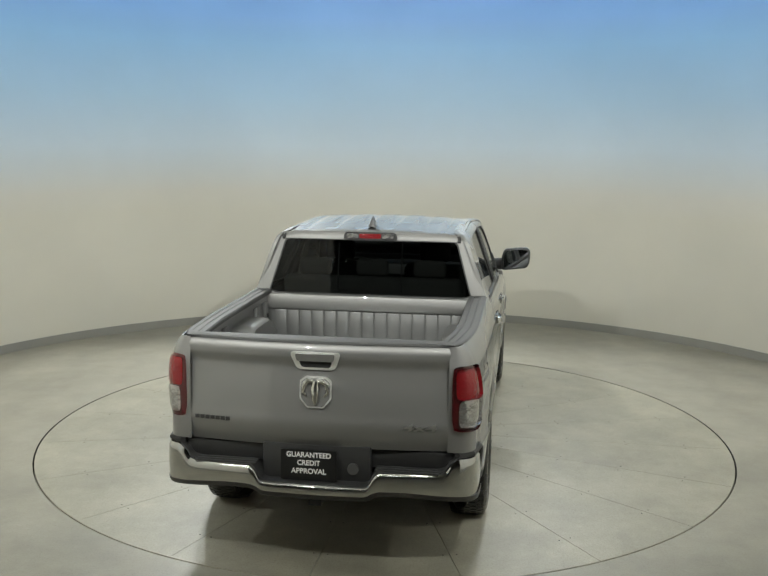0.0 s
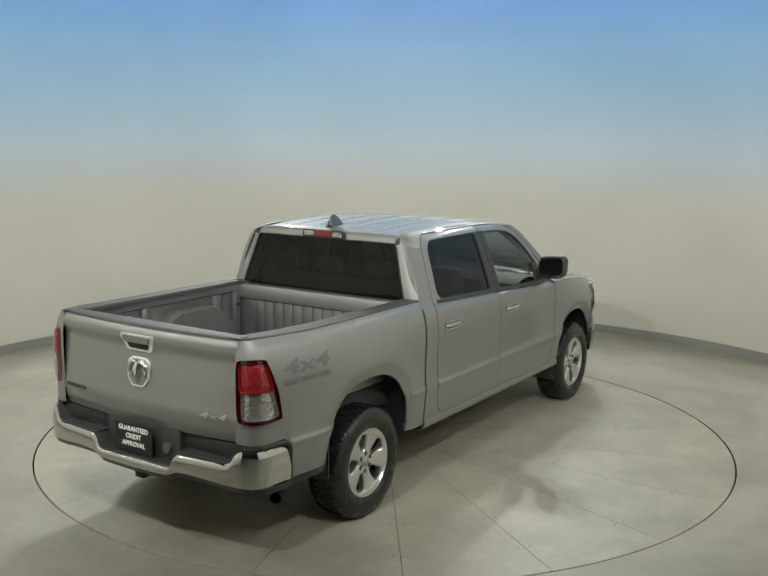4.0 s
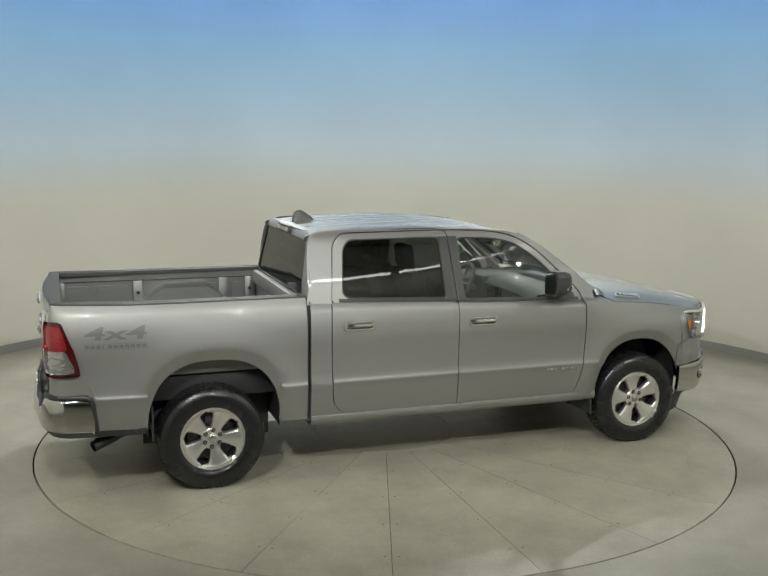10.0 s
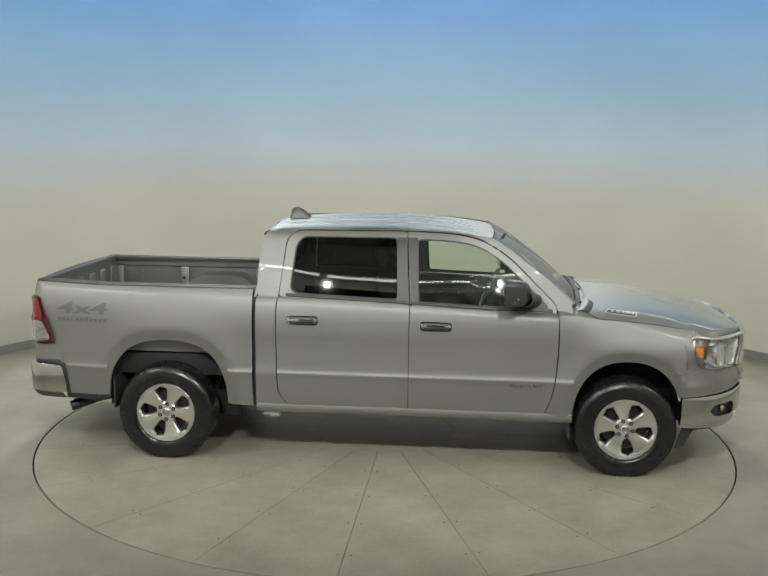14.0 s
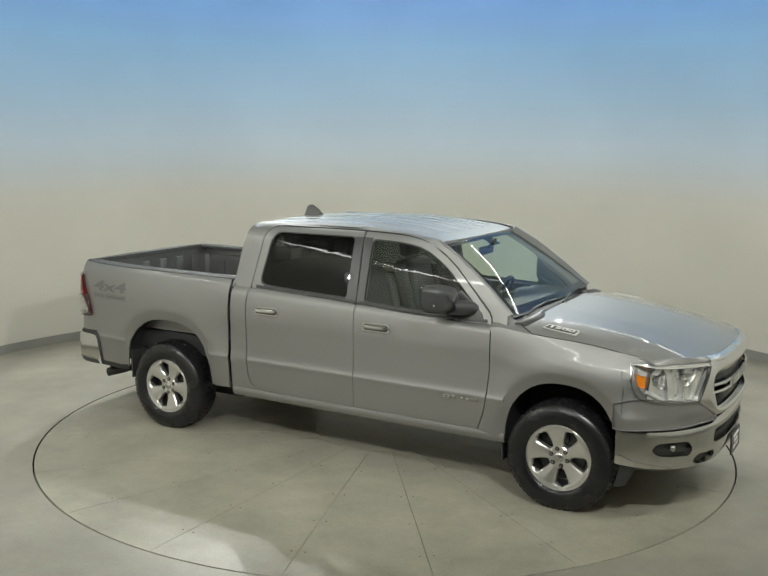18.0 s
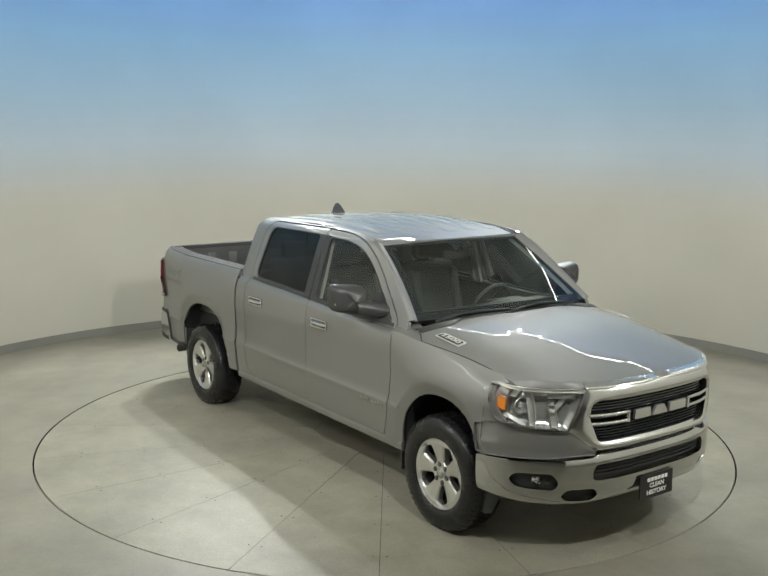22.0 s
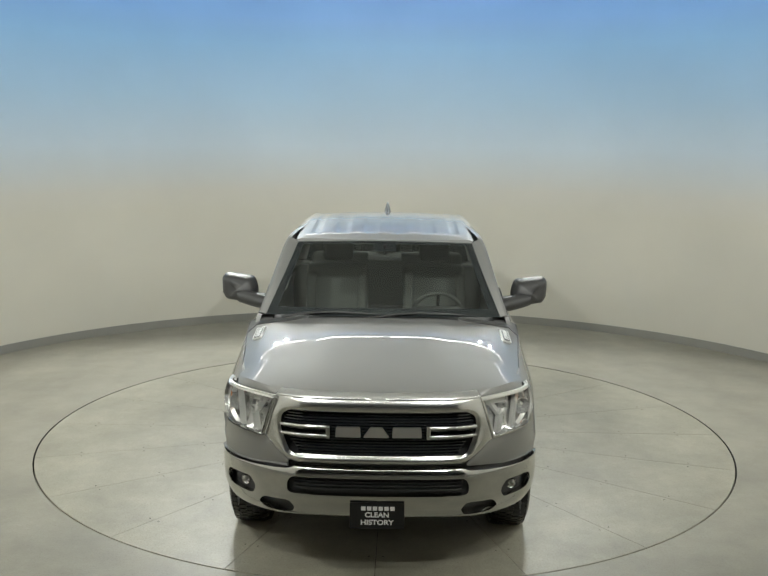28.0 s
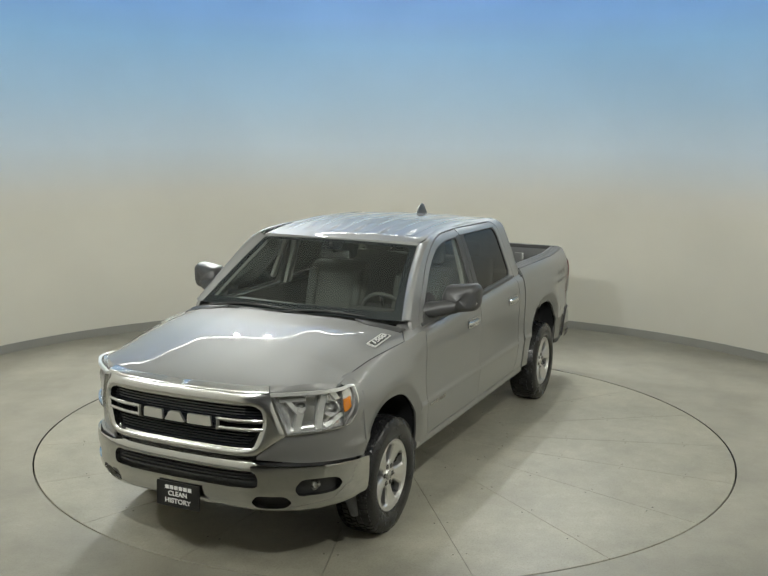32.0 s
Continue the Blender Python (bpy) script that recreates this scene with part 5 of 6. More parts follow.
            if len(nb) == 2:
                new_co[v] = v.co * .4 + (nb[0].co + nb[1].co) * .3
        for v, p in new_co.items():
            v.co = p
    bm.flange(None, .035)
    part("bumper_shell", bm, CHROME, fb, sharp=50)
    bm = BM()
    bm.grid(lambda q, v: bmp(q, .40 + .29 * v, -.045), steps(-.95, .95, 50), steps(0, 1, 4))
    part("bumper_backing", bm, BLACK, fb)
    for k in range(3):
        z = .575 + .022 * k
        bm = BM()
        bm.grid(lambda q, t: bmp(q, z + (-.003, .003)[t], -.02), steps(-.455, .455, 30), [0, 1])
        bm.flange(None, .02)
        part("intake_slat", bm, BLACK, fb)
    for s in (-1, 1):
        c = bmp(.735 * s, .545, -.035)
        bm = BM().lathe([(.001, .010), (.018, .008), (.024, .004), (.025, 0), (.030, .004), (.032, -.02)], 24, "x", c)
        part("fog_lamp", bm, SATIN, fb, "round fog lamp")
    # bolster above the bumper between grille and bumper: dark slot
    bm = BM()
    bm.grid(lambda q, v: fas(q, .705 + .05 * v, -.02), steps(-.5, .5, 20), [0, 1])
    part("bumper_gap", bm, SHADOWGAP, fb)
    # black air dam
    bm = BM()
    def dam(q, v):
        p = bmp(q, .42, -.05)
        a = abs(q)
        zlow = cur([(0, .375), (.45, .37), (.70, .36), (.84, .375), (.895, .36), (.915, .245), (.95, .235)], a)
        return Vector((p.x - .05 * v, p.y, .425 + (zlow - .425) * v))
    bm.grid(dam, steps(-.95, .95, 50), steps(0, 1, 4))
    bm.flange((-1, 0, 0), .03)
    part("air_dam", bm, BLACK, root, "black lower air dam")
    # dealer placard
    pl = new("front_placard")
    pl.parent = root
    tagged(pl, "black placard with white capitals")
    X = 2.868
    poly = rounded([(-.162, .350), (.158, .350), (.158, .508), (-.162, .508)], .008)
    part("board", BM().prism(poly, lambda a, d, e: (X - .012 + e + (d - .43) * -.02, a, d), .010), PLATE, pl)
    bm = BM()
    for k in range(6):
        bm.box(X - .002, X + .0008, -.095 + k * .034, -.095 + k * .034 + .026, .462, .486)
    part("print_bar", bm, PLATEWHITE, pl)
    turn = Matrix(((0, 0, 1, 0), (1, 0, 0, 0), (0, 1, 0, 0), (0, 0, 0, 1)))
    for txt, z, w in (("CLEAN", .434, .14), ("HISTORY", .388, .195)):
        lettering("print", txt, .042, Matrix.Translation((X + .0005, -.002, z)) @ turn, PLATEWHITE, pl, width=w, bold=.0012, depth=.0008)


def rear_end(root):
    tg = new("tailgate")
    tg.parent = root
    tagged(tg, "closed silver tailgate")

    def gate(y, z, out=0.0):
        x = -3.005 + .055 * (y / .79) ** 2
        x += cur([(.76, .035), (.80, .020), (.86, -.002), (.93, -.012), (1.0, -.004), (1.12, .007), (1.24, .017), (1.275, .018), (1.30, .012), (1.34, -.002), (1.375, -.004), (1.40, .006), (1.418, .022), (1.428, .05)], z)
        return Vector((x - out, y, z))

    bm = BM()
    bm.grid(lambda y, z: gate(y, z), steps(-.790, .790, 40), steps(.785, 1.428, 50))
    bm.flange((1, 0, 0), .04)
    part("gate_skin", bm, PAINT, tg)
    bm = BM()
    bm.grid(lambda y, k: ((-2.985 + .055 * (y / .79) ** 2 + (-.006, .004, .03)[k] if k < 3 else (-2.865, -2.860)[k - 3]), y, (1.420, 1.432, 1.437, 1.436, 1.40)[k]), steps(-.80, .80, 24), [0, 1, 2, 3, 4])
    part("gate_cap", bm, CAPPLASTIC, tg, "dark plastic cap along the tailgate's top")
    bm = BM()
    bm.grid(lambda y, z: (-2.872, y, z), steps(-.80, .80, 8), steps(.86, 1.41, 6))
    part("gate_inner", bm, BEDSHADED, tg)
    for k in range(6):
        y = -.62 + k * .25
        part("inner_rib", BM().box(-2.874, -2.860, y - .05, y + .05, .90, 1.34, .006), BEDSHADED, tg)
    # handle
    h = new("gate_handle")
    h.parent = tg
    tagged(h, "chrome tailgate handle over a dark recess")
    poly = rounded([(-.155, 1.372), (.155, 1.372), (.115, 1.262), (-.115, 1.262)], .03)
    part("bezel", BM().prism(poly, lambda a, d, e: gate(a, d, .001 + e), .010), LIGHTSILVER, h)
    # flat dark plate on the bezel, for the shade in the hand recess
    poly = rounded([(-.100, 1.315), (.100, 1.315), (.085, 1.276), (-.085, 1.276)], .012)
    part("recess", BM().prism(poly, lambda a, d, e: gate(a, d, .0105 + e), .002), SHADOWGAP, h)
    poly = rounded([(-.118, 1.362), (.118, 1.362), (.108, 1.318), (-.108, 1.318)], .012)
    part("lever", BM().prism(poly, lambda a, d, e: gate(a, d, .010 + e), .016), PAINT, h)
    # emblem: a plain shield
    em = new("emblem")
    em.parent = tg
    tagged(em, "chrome shield-shaped emblem")
    shield = rounded([(-.062, 1.222), (.062, 1.222), (.096, 1.195), (.096, 1.090), (.050, 1.035), (-.050, 1.035), (-.096, 1.090), (-.096, 1.195)], .010)
    part("shield", BM().prism(shield, lambda a, d, e: gate(a, d, .001 + e), .012), LIGHTSILVER, em)
    part("field", BM().prism([(a * .90, 1.128 + (d - 1.128) * .90) for a, d in shield], lambda a, d, e: gate(a, d, .0132 + e), .001), PAINT, em)
    for s in (-1, 1):
        part("relief", BM().tube([gate(.012 * s, 1.195, .020), gate(.045 * s, 1.200, .022), gate(.070 * s, 1.170, .020), gate(.072 * s, 1.125, .017), gate(.052 * s, 1.105, .016)], [.014, .018, .017, .013, .007], 12), HANDLECHROME, em)
    part("relief", BM().tube([gate(0, 1.195, .018), gate(0, 1.150, .026), gate(0, 1.095, .024), gate(0, 1.062, .016)], [.020, .028, .021, .012], 14), HANDLECHROME, em)
    # lettering low on the gate: bars on its left, 4x4 on its right
    bm = BM()
    for k in range(7):
        y0 = .755 - k * .033
        p0 = gate(y0, .935, .001)
        bm.box(p0.x - .005, p0.x, y0 - .027, y0, .922, .946, .001)
    part("badge_bar", bm, BLACK, tg, "dark badge lettering bars")
    turn = Matrix(((0, 0, -1, 0), (-1, 0, 0, 0), (0, 1, 0, 0), (0, 0, 0, 1)))
    me = text_mesh("4x4", .055, .002, .001)
    w = max(v.co.x for v in me.vertices) - min(v.co.x for v in me.vertices)
    for v in me.vertices:
        v.co = gate(-.62 - v.co.x * .20 / w - v.co.y * .2, .935 + v.co.y, .004 + v.co.z)
    me.materials.append(ALLOY)
    mark = new("gate_badge", me)
    mark.parent = tg
    tagged(mark, "chrome letters")

    # rear bumper: chrome face bar, dipped in the middle, with black step pads
    rb = new("rear_bumper")
    rb.parent = root
    tagged(rb, "chrome rear bumper with black step pads")
    PLAN = [(0.0, (-3.085, 0)), (.3, (-3.080, .32)), (.6, (-3.055, .62)), (.78, (-3.025, .80)), (.86, (-2.985, .895)), (.90, (-2.94, .935)), (.94, (-2.87, .955)), (1.0, (-2.70, .962))]

    def plan(q):
        s = 1 if q >= 0 else -1
        return cur([(k, p[0]) for k, p in PLAN], abs(q)), cur([(k, p[1]) for k, p in PLAN], abs(q)) * s

    def top_(q):
        a = abs(q)
        return cur([(0, .578), (.27, .578), (.30, .585), (.345, .655), (.375, .672), (.70, .672), (.76, .685), (.80, .742), (.83, .762), (1.0, .745)], a)

    def bot_(q):
        a = abs(q)
        return cur([(0, .522), (.28, .527), (.36, .562), (.45, .565), (.75, .545), (.9, .53), (1.0, .52)], a)

    def rbp(q, v):
        x, y = plan(q)
        z = bot_(q) + (top_(q) - bot_(q)) * v
        e = .002
        (xa, ya), (xb, yb) = plan(q - e), plan(q + e)
        n = Vector((-(yb - ya), xb - xa, 0)).normalized()
        if n.x > 0 and abs(q) < .9:
            n = -n
        if abs(q) >= .9 and n.y * q < 0:
            n = -n
        o = .007 * math.sin(math.pi * (.1 + .85 * v)) - .010 * smooth(.86, 1.0, v)
        return Vector((x, y, z)) + n * o

    qs = sorted(set(steps(-1, -.70, 34) + steps(-.70, -.42, 8) + steps(-.42, -.24, 22) + steps(-.24, .24, 12) + steps(.24, .42, 22) + steps(.42, .70, 8) + steps(.70, 1, 34)))
    bm = BM()
    bm.grid(rbp, qs, steps(0, 1, 16))
    bm.flange((1, 0, 0), .03)
    part("face_bar", bm, CHROME, rb, sharp=50)
    bm = BM()
    bm.grid(lambda q, v: (lambda p, y: (p + .004 + .03 * v, y * 1.012, bot_(q) - .002 - .04 * v))(*plan(q)), steps(-.995, .995, 60), [0, 1])
    bm.flange((1, 0, 0), .02)
    part("lower_valance", bm, BLACK, rb)
    bm = BM()
    bm.grid(lambda q, k: (lambda p, y: ((p + .012, p + .016, -2.86)[k], y * .985, (top_(q) - .006, top_(q) + .006 if abs(q) < .8 else top_(q) - .002, top_(q) + .008 if abs(q) < .8 else top_(q) - .004)[k]))(*plan(q)), steps(-.93, .93, 120), [0, 1, 2])
    part("bumper_top", bm, BLACK, rb, "black textured bumper top")
    for s in (-1, 1):
        pad = new("step_pad")
        pad.parent = rb
        for k in range(3):
            x = -3.045 + k * .036
            part("tread_rib", BM().box(x, x + .024, min(.36 * s, .74 * s), max(.36 * s, .74 * s), .674, .683, .004), BLACK, pad)
    # recess and placard
    part("hitch_recess", BM().box(-2.985, -2.90, -.33, .33, .52, .80, .01), BLACK, rb)
    part("gate_sill", BM().box(-2.94, -2.86, -.82, .82, .66, .775, .01), SEAL, rb)
    part("trailer_socket", BM().tube([(-2.985, -.225, .665), (-3.005, -.225, .665)], .034, 16), GREYPLASTIC, rb)
    part("tow_hitch", BM().box(-3.03, -2.85, -.04, .04, .43, .50, .008), UNDER, rb)
    pl = new("rear_placard")
    pl.parent = root
    tagged(pl, "black placard with white capitals above the tow hitch")
    X = -3.035
    poly = rounded([(-.135, .590), (.205, .590), (.205, .780), (-.135, .780)], .008)
    part("board", BM().prism(poly, lambda a, d, e: (X + .006 - e, a, d), .006), PLATE, pl)
    for txt, z, w in (("GUARANTEED", .748, .27), ("CREDIT", .699, .14), ("APPROVAL", .648, .215)):
        lettering("print", txt, .044, Matrix.Translation((X - .0005, .036, z)) @ turn, PLATEWHITE, pl, width=w, bold=.0012, depth=.0008)
    # bed floor, bulkhead
    bm = BM()
    us = []
    for k in range(9):
        y = -.62 + k * .155
        us += [y - .055, y - .045, y + .045, y + .055]
    bm.grid(lambda y, x: (x, y, .868 if any(abs(y - (-.62 + k * .155)) < .05 for k in range(9)) else .856), [-.83] + us + [.83], [-2.90, -1.12])
    part("bed_floor", bm, BEDSHADED, root, "ribbed bare metal bed floor", sharp=20)
    part("bulkhead", BM().box(-1.135, -1.118, -.83, .83, .85, 1.33), BEDSHADED, root, "ribbed front wall of the bed")
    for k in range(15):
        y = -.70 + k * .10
        part("bulkhead_rib", BM().box(-1.143, -1.133, y - .044, y + .044, .90, 1.262, .003), BEDSHADED, root)
    bm = BM()
    sec = [(-1.165, 1.275), (-1.172, 1.29), (-1.172, 1.375), (-1.165, 1.388), (-1.12, 1.392), (-1.095, 1.385)]
    bm.grid(lambda y, k: (sec[k][0], y, sec[k][1]), steps(-.835, .835, 12), list(range(len(sec))))
    bm.flange((1, 0, 0), .02)
    part("bed_header", bm, PAINT, root, "silver header rail of the bed")


def mirror(root, s):
    mr = new("side_mirror")
    mr.parent = root
    tagged(mr, "black plastic side mirror")
    P_ = lambda x, y, z: (x, y * s, z)
    # foot and arm
    part("foot", BM().prism(rounded([(.93, 1.305), (1.215, 1.295), (1.20, 1.345), (1.00, 1.50), (.95, 1.46)], .015), lambda a, d, e: (a, (upper(a, d) - .008 + e) * s, d), .016), BLACK, mr)
    bm = BM()
    arm = [((1.07, .895, 1.378), .095, .056), ((1.06, .96, 1.385), .092, .057), ((1.03, 1.03, 1.400), .088, .060), ((1.00, 1.11, 1.415), .075, .055)]
    ring = []
    for c, a, b in arm:
        ring.append([bm.b.verts.new(P_(c[0] + a * math.cos(t), c[1], c[2] + b * math.sin(t))) for t in [2 * math.pi * k / 14 for k in range(14)]])
    for p, q in zip(ring, ring[1:]):
        for k in range(14):
            bm.b.faces.new((p[k], p[(k + 1) % 14], q[(k + 1) % 14], q[k]))
    part("arm", bm, BLACK, mr)
    # head: rounded box, bulged forward
    bm = BM()
    out = rounded([(.980, 1.340), (1.215, 1.372), (1.242, 1.420), (1.246, 1.540), (1.215, 1.570), (1.000, 1.548), (.972, 1.46)], .030, 5)
    n = len(out)
    cy, cz = 1.122, 1.455
    secs = [(-.005, .93), (.0, 1.0), (.03, 1.02), (.08, 1.0), (.125, .90), (.155, .72), (.168, .4), (.171, .02)]
    rows = []
    for dx, k in secs:
        rows.append([bm.b.verts.new(P_(.868 + dx * .92 + (.04 if dx > .1 else .03) * (1 - (y - 1.0) / .24), cy + (y - cy) * k, cz + (z - cz) * k)) for y, z in out])
    for p, q in zip(rows, rows[1:]):
        for i in range(n):
            bm.b.faces.new((p[i], p[(i + 1) % n], q[(i + 1) % n], q[i]))
    bm.b.faces.new(rows[0])
    part("shell", bm, BLACK, mr)
    poly = [(cy + (y - cy) * .88, cz + (z - cz) * .86) for y, z in out]
    part("mirror_glass", BM().prism(poly, lambda y, z, e: P_(.861 - e + .03 * (1 - (y - 1.0) / .24), y, z), .003), MIRROR, mr, "mirror glass")
    part("turn_lamp", BM().prism(rounded([(1.205, 1.42), (1.238, 1.42), (1.240, 1.44), (1.205, 1.44)], .006), lambda y, z, e: P_(.955 + e, y, z), .015), CLEARREFLECT, mr)


def wipers(root):
    for y0, y1 in ((-.60, -.02), (.02, .60)):
        w = new("wiper")
        w.parent = root
        tagged(w, "black windscreen wiper")
        pts = []
        for k in range(9):
            t = k / 8
            y = y0 + (y1 - y0) * t
            a = y / .84
            p = ws(a, .012 + .016 * math.sin(math.pi * t)) + Vector((.008, 0, .006))
            pts.append(p)
        part("blade", BM().tube(pts, [.003, .005, .006, .007, .008, .007, .006, .005, .003], 6), SEAL, w)
        m = pts[4]
        f = ws((y0 - .12) / .84, -.02) + Vector((.02, 0, .0))
        part("arm", BM().tube([f, f * .5 + m * .5 + Vector((.006, 0, .014)), m + Vector((.004, 0, .006))], [.010, .008, .006], 8), SEAL, w)


def interior(root):
    def cushion(name, x0, x1, y0, y1, z0, z1, r, parent, material=CLOTH, lean=0.0):
        bm = BM().box(x0, x1, y0, y1, z0, z1)
        bmesh.ops.bevel(bm.b, geom=list(bm.b.edges), offset=r, segments=3, profile=.5, affect="EDGES")
        for v in bm.b.verts:
            v.co.x += -lean * (v.co.z - z0)
        return part(name, bm, material, parent)

    for y in (-.42, .42):
        seat = new("front_seat")
        seat.parent = root
        tagged(seat, "grey cloth front seat with headrest")
        cushion("seat_cushion", .02, .52, y - .27, y + .27, .86, 1.02, .05, seat)
        cushion("seat_back", -.02, .13, y - .27, y + .27, .96, 1.52, .055, seat, lean=.28)
        cushion("bolster", .10, .16, y - .26, y - .18, 1.02, 1.46, .025, seat, lean=.28)
        cushion("bolster", .10, .16, y + .18, y + .26, 1.02, 1.46, .025, seat, lean=.28)
        cushion("headrest", -.17, -.07, y - .13, y + .13, 1.54, 1.74, .04, seat, lean=.1)
        part("headrest_post", BM().tube([(-.15, y - .05, 1.45), (-.125, y - .05, 1.57)], .007, 8).tube([(-.15, y + .05, 1.45), (-.125, y + .05, 1.57)], .007, 8), SATIN, seat)
    bench = new("rear_bench")
    bench.parent = root
    tagged(bench, "grey cloth rear bench with three headrests")
    cushion("seat_cushion", -.86, -.40, -.72, .72, .84, 1.02, .05, bench)
    cushion("seat_back", -.94, -.82, -.72, .72, .98, 1.52, .05, bench, lean=.12)
    for y in (-.46, 0, .46):
        cushion("headrest", -.98, -.90, y - .13, y + .13, 1.52, 1.66, .035, bench, lean=.08)
    part("centre_console", BM().box(.05, .85, -.13, .13, .62, 1.06, .04), DASH, root)
    # dashboard
    bm = BM()
    sec = [(1.42, 1.305), (1.15, 1.325), (1.00, 1.315), (.93, 1.27), (.93, 1.16), (.98, 1.05), (1.02, .85)]
    bm.grid(lambda y, k: (sec[k][0] - .06 * (y / .78) ** 2, y, sec[k][1] + (.018 if k in (1, 2) and .2 < y < .6 else 0)), steps(-.80, .80, 24), list(range(len(sec))))
    part("dashboard", bm, DASH, root, "dark grey dashboard")
    part("screen", BM().box(.905, .93, -.12, .12, 1.08, 1.27, .008), GLOSSBLACK, root)
    part("instrument_binnacle", BM().box(.90, 1.05, .24, .60, 1.20, 1.33, .03), DASH, root)
    sw = new("steering_wheel")
    sw.parent = root
    tagged(sw, "dark steering wheel")
    c, r = Vector((.78, .42, 1.25)), .19
    ax = Vector((-.9, 0, .42)).normalized()
    u_, v_ = Vector((0, 1, 0)), ax.cross(Vector((0, 1, 0)))
    part("wheel_rim", BM().tube([c + u_ * r * math.cos(2 * math.pi * k / 28) + v_ * r * math.sin(2 * math.pi * k / 28) for k in range(29)], .016, 10, False), DASH, sw)
    part("airbag_cover", BM().box(.775, .83, .35, .49, 1.19, 1.30, .02), DASH, sw)
    for k in (0, 2, 4):
        a = math.pi * k / 2 + (math.pi if k else 0)
        d = u_ * math.cos((0, math.pi, -math.pi / 2)[k // 2]) + v_ * math.sin((0, math.pi, -math.pi / 2)[k // 2])
        part("wheel_spoke", BM().tube([c, c + d * r], .014, 8), SATIN, sw)
    part("steering_column", BM().tube([c + ax * -.02, c - ax * .3], .04, 10), DASH, root)
    # mirror, visors, headliner, floor, door cards
    part("inside_mirror", BM().box(.80, .83, -.13, .13, 1.665, 1.735, .012).tube([(.83, 0, 1.72), (.90, 0, 1.80)], .012, 8), SEAL, root, "inside rear-view mirror")
    for y in (-.38, .38):
        part("sun_visor", BM().box(.55, .76, y - .2, y + .2, 1.812, 1.828, .006), HEADLINER, root)
    bm = BM()
    bm.grid(lambda x, y: (x, y, roof_z(x, y) - .055), steps(-1.0, .74, 10), steps(-.66, .66, 10))
    part("headliner", bm, HEADLINER, root)
    part("cab_floor", BM().box(-1.06, 1.20, -.92, .92, .50, .56), DASH, root)
    part("firewall", BM().box(1.26, 1.30, -.88, .88, .45, 1.26), UNDER, root)
    part("cab_rear_panel", BM().box(-1.09, -1.05, -.86, .86, .50, 1.37), DASH, root)
    for s in (-1, 1):
        bm = BM()
        bm.grid(lambda x, z: (x, min(side(x, z), .99) * s - .075 * s, z), steps(-1.02, 1.22, 10), steps(.52, 1.30, 8))
        part("door_card", bm, DASH, root, "dark inner door panel")
        for x0, x1, yb, yt in ((.10, .19, .875, .735),):
            bm = BM()
            bm.grid(lambda x, t: (x, (yb + (yt - yb) * t) * s, 1.32 + .53 * t), [.075, .165], steps(0, 1, 6))
            bm.flange((0, -s, 0), .03)
            part("inner_pillar", bm, HEADLINER, root)
        bm = BM()
        bm.grid(lambda t, w: (lambda p: Vector((p.x - .03 - .05 * w, p.y + .02 * s * (1 - w), p.z - .02)))(ws(s * .96, t)), steps(.02, 1, 10), [0, 1])
        part("inner_pillar", bm, HEADLINER, root)


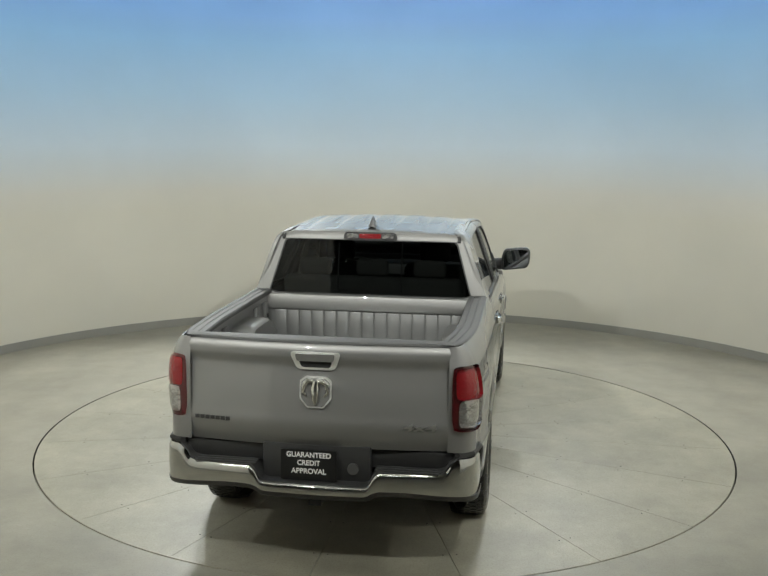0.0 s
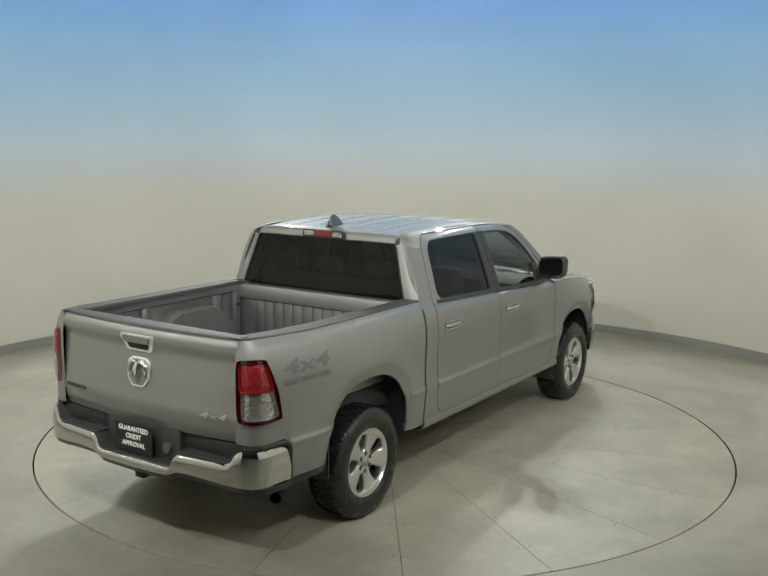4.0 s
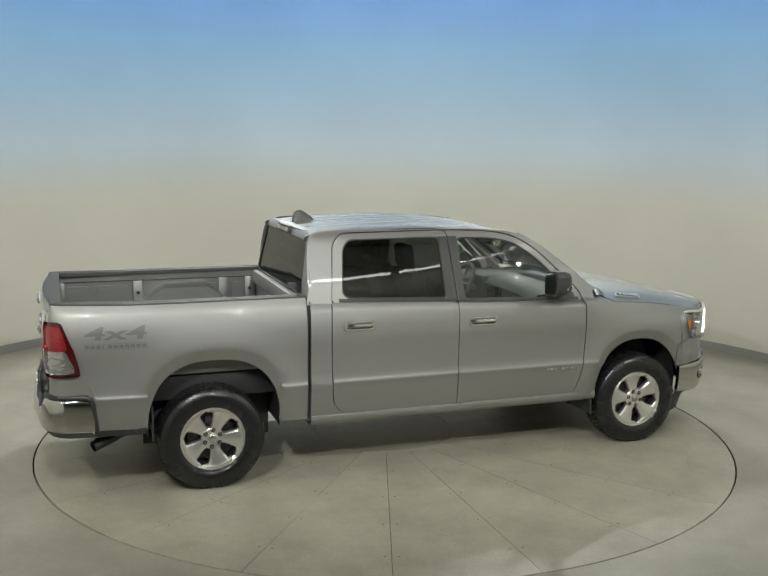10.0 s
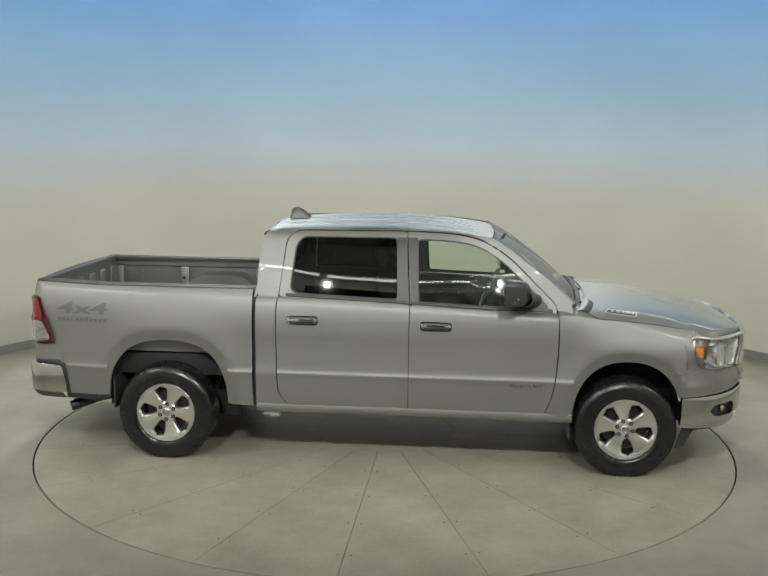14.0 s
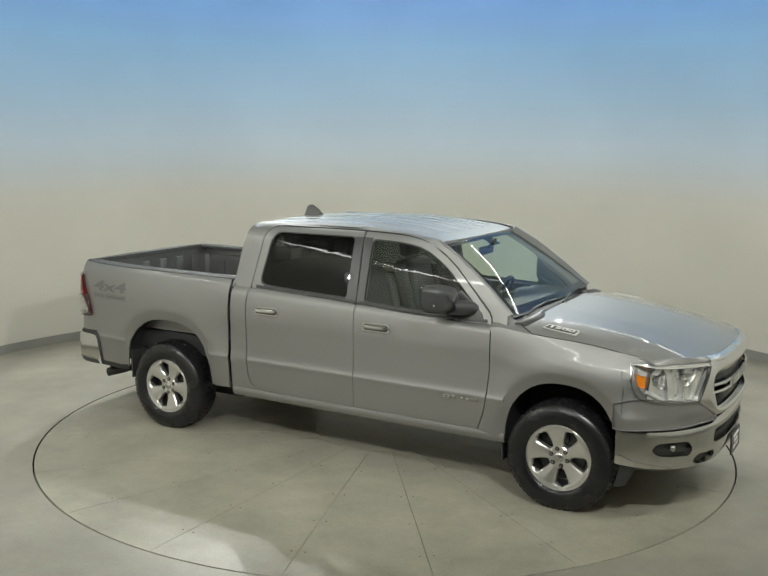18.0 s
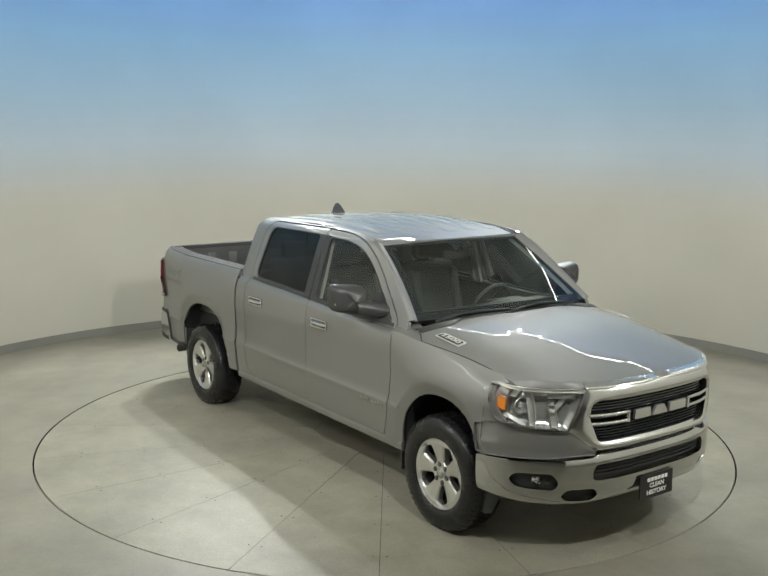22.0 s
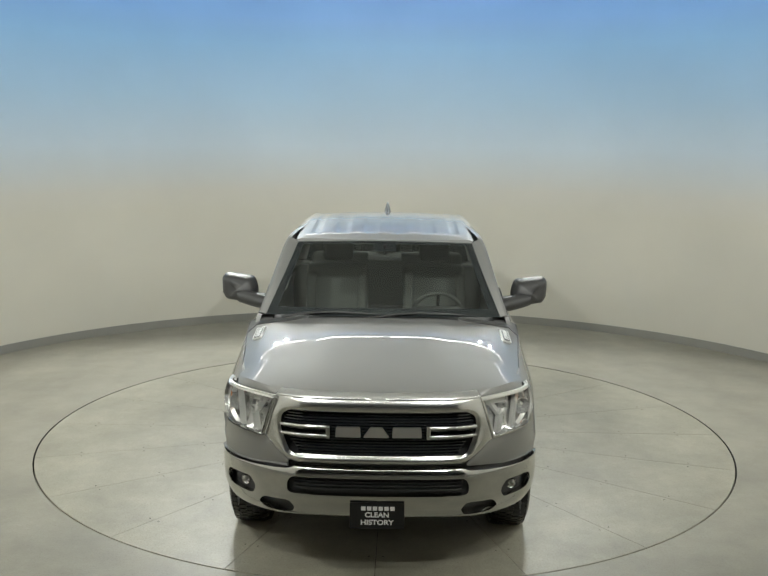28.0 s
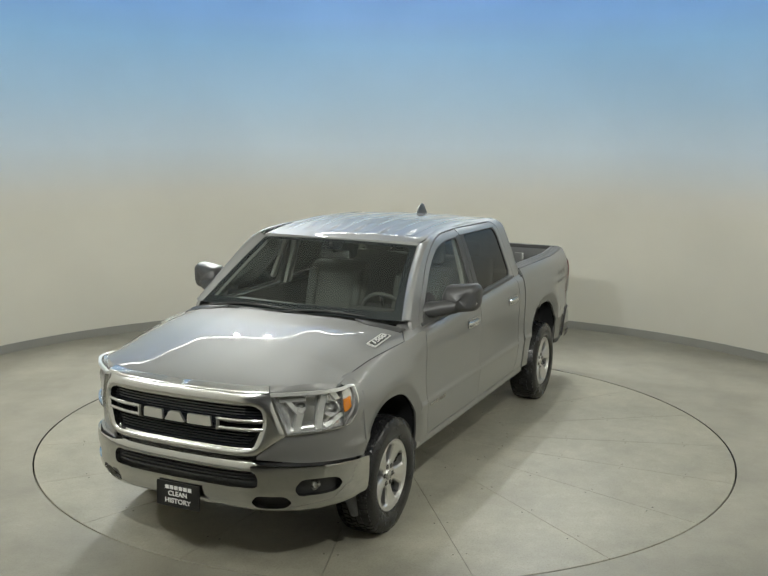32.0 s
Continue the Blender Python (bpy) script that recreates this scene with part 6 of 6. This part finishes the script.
def underbody(root):
    for s in (-1, 1):
        part("frame_rail", BM().box(-2.80, 2.30, min(.40 * s, .50 * s), max(.40 * s, .50 * s), .42, .58, .01), UNDER, root)
        part("shock_absorber", BM().tube([(-1.60, .52 * s, .35), (-1.45, .50 * s, .75)], .035, 10), UNDER, root)
        part("control_arm", BM().tube([(AX, .45 * s, .45), (AX, .78 * s, .36)], .04, 8), UNDER, root)
    part("rear_axle", BM().tube([(-AX, -.80, HUB_Z), (-AX, -.12, HUB_Z), (-AX, .12, HUB_Z), (-AX, .80, HUB_Z)], [.045, .05, .05, .045], 12), UNDER, root)
    part("differential", BM().lathe([(.001, -.17), (.10, -.15), (.15, -.05), (.15, .05), (.10, .15), (.001, .17)], 20, "x", (-AX, 0, HUB_Z)), UNDER, root)
    part("drive_shaft", BM().tube([(-AX + .1, 0, .42), (.4, 0, .50)], .045, 10), UNDER, root)
    part("transmission", BM().box(.2, 1.5, -.22, .22, .36, .62, .06), UNDER, root)
    part("fuel_tank", BM().box(-.95, .25, .12, .62, .36, .58, .05), UNDER, root)
    part("engine_skid_plate", BM().box(1.35, 2.45, -.40, .40, .33, .37, .01), UNDER, root)
    part("floor_pan", BM().box(-1.08, 1.42, -.90, .90, .44, .49, .01), UNDER, root)
    part("bed_underside", BM().box(-2.86, -1.12, -.80, .80, .66, .845, .01), UNDER, root)
    part("spare_tyre", BM().lathe([(.19, .44), (.19, .62), (.33, .64), (.37, .58), (.37, .48), (.33, .43), (.19, .44)], 36, "z", (-2.46, 0, 0)), RUBBER, root, "spare tyre under the bed")
    part("silencer", BM().box(-.9, -.2, -.62, -.32, .36, .52, .06), STEEL, root)
    part("exhaust_pipe", BM().tube([(-.9, -.45, .46), (-1.35, -.47, .50), (-1.70, -.50, .66), (-2.05, -.58, .58), (-2.40, -.72, .44), (-2.66, -.84, .395)], .034, 12, False), UNDER, root, "dark steel exhaust")
    part("tail_pipe", BM().tube([(-2.52, -.775, .420), (-2.685, -.853, .372)], .041, 16, False).tube([(-2.52, -.775, .420), (-2.685, -.853, .372)], .037, 16, False), BARREL, root, "dark steel tail pipe")
    for s in (-1, 1):
        bm = BM()
        bm.grid(lambda y, z: (1.40 - .06 * (z - .25), y * s, z), [.60, .80, .955], steps(.28, .66, 4))
        bm.flange((1, 0, 0), .012)
        part("splash_guard", bm, BLACK, root, "black splash guard behind the front wheel")
        bm = BM()
        bm.grid(lambda y, z: (-2.262, y * s, z), [.62, .80, .955], steps(.40, .66, 4))
        bm.flange((-1, 0, 0), .012)
        part("splash_guard", bm, BLACK, root, "black splash guard")


def build_truck():
    root = new("pickup_truck")
    tagged(root, "silver crew-cab pickup truck with chrome bumpers on a turntable", "pickup truck")
    for s in (-1, 1):
        bed_side(root, s)
        cab_and_doors(root, s)
        fender(root, s)
        mirror(root, s)
        for kind in ARCH:
            arch_liner(root, kind, s)
        wheel(root, AX, s, 27 if s < 0 else 50)
        wheel(root, -AX, s, 67 if s < 0 else 20)
    hood(root)
    for s in (-1, 1):
        hood_gap_line(root, s)
        cowl_end(root, s)
    cab(root)
    front_end(root)
    rear_end(root)
    wipers(root)
    interior(root)
    underbody(root)
    return root


# ---------------------------------------------------------------- build and move
GREYFIN = mat("grey_antenna_paint", (0.07, 0.07, 0.07), 0.4, 0.3, 0.6)
CLEARREFLECT2 = mat("lamp_housing_chrome", (0.78, 0.78, 0.77), 0.20, 0.80, 0.6, grain=0.6, grain_scale=14, bump=0.006)
build_place()
build_lamps()
table = build_turntable()
truck = build_truck()


def motions():
    turns, rides = [], []
    for t in range(0, 33, 4):
        a = 81.9725 - 6.2323 * t + 0.0028 * t * t
        turns.append((float(t), pose(0, 0, 0, 0, 0, a)))
        rides.append((float(t), pose(0, 0, 0, 0, 0, a) @ pose(0.1333, -0.0056, 0, 0, 0, -0.3)))
    walk(table, turns)
    walk(truck, rides)


motions()
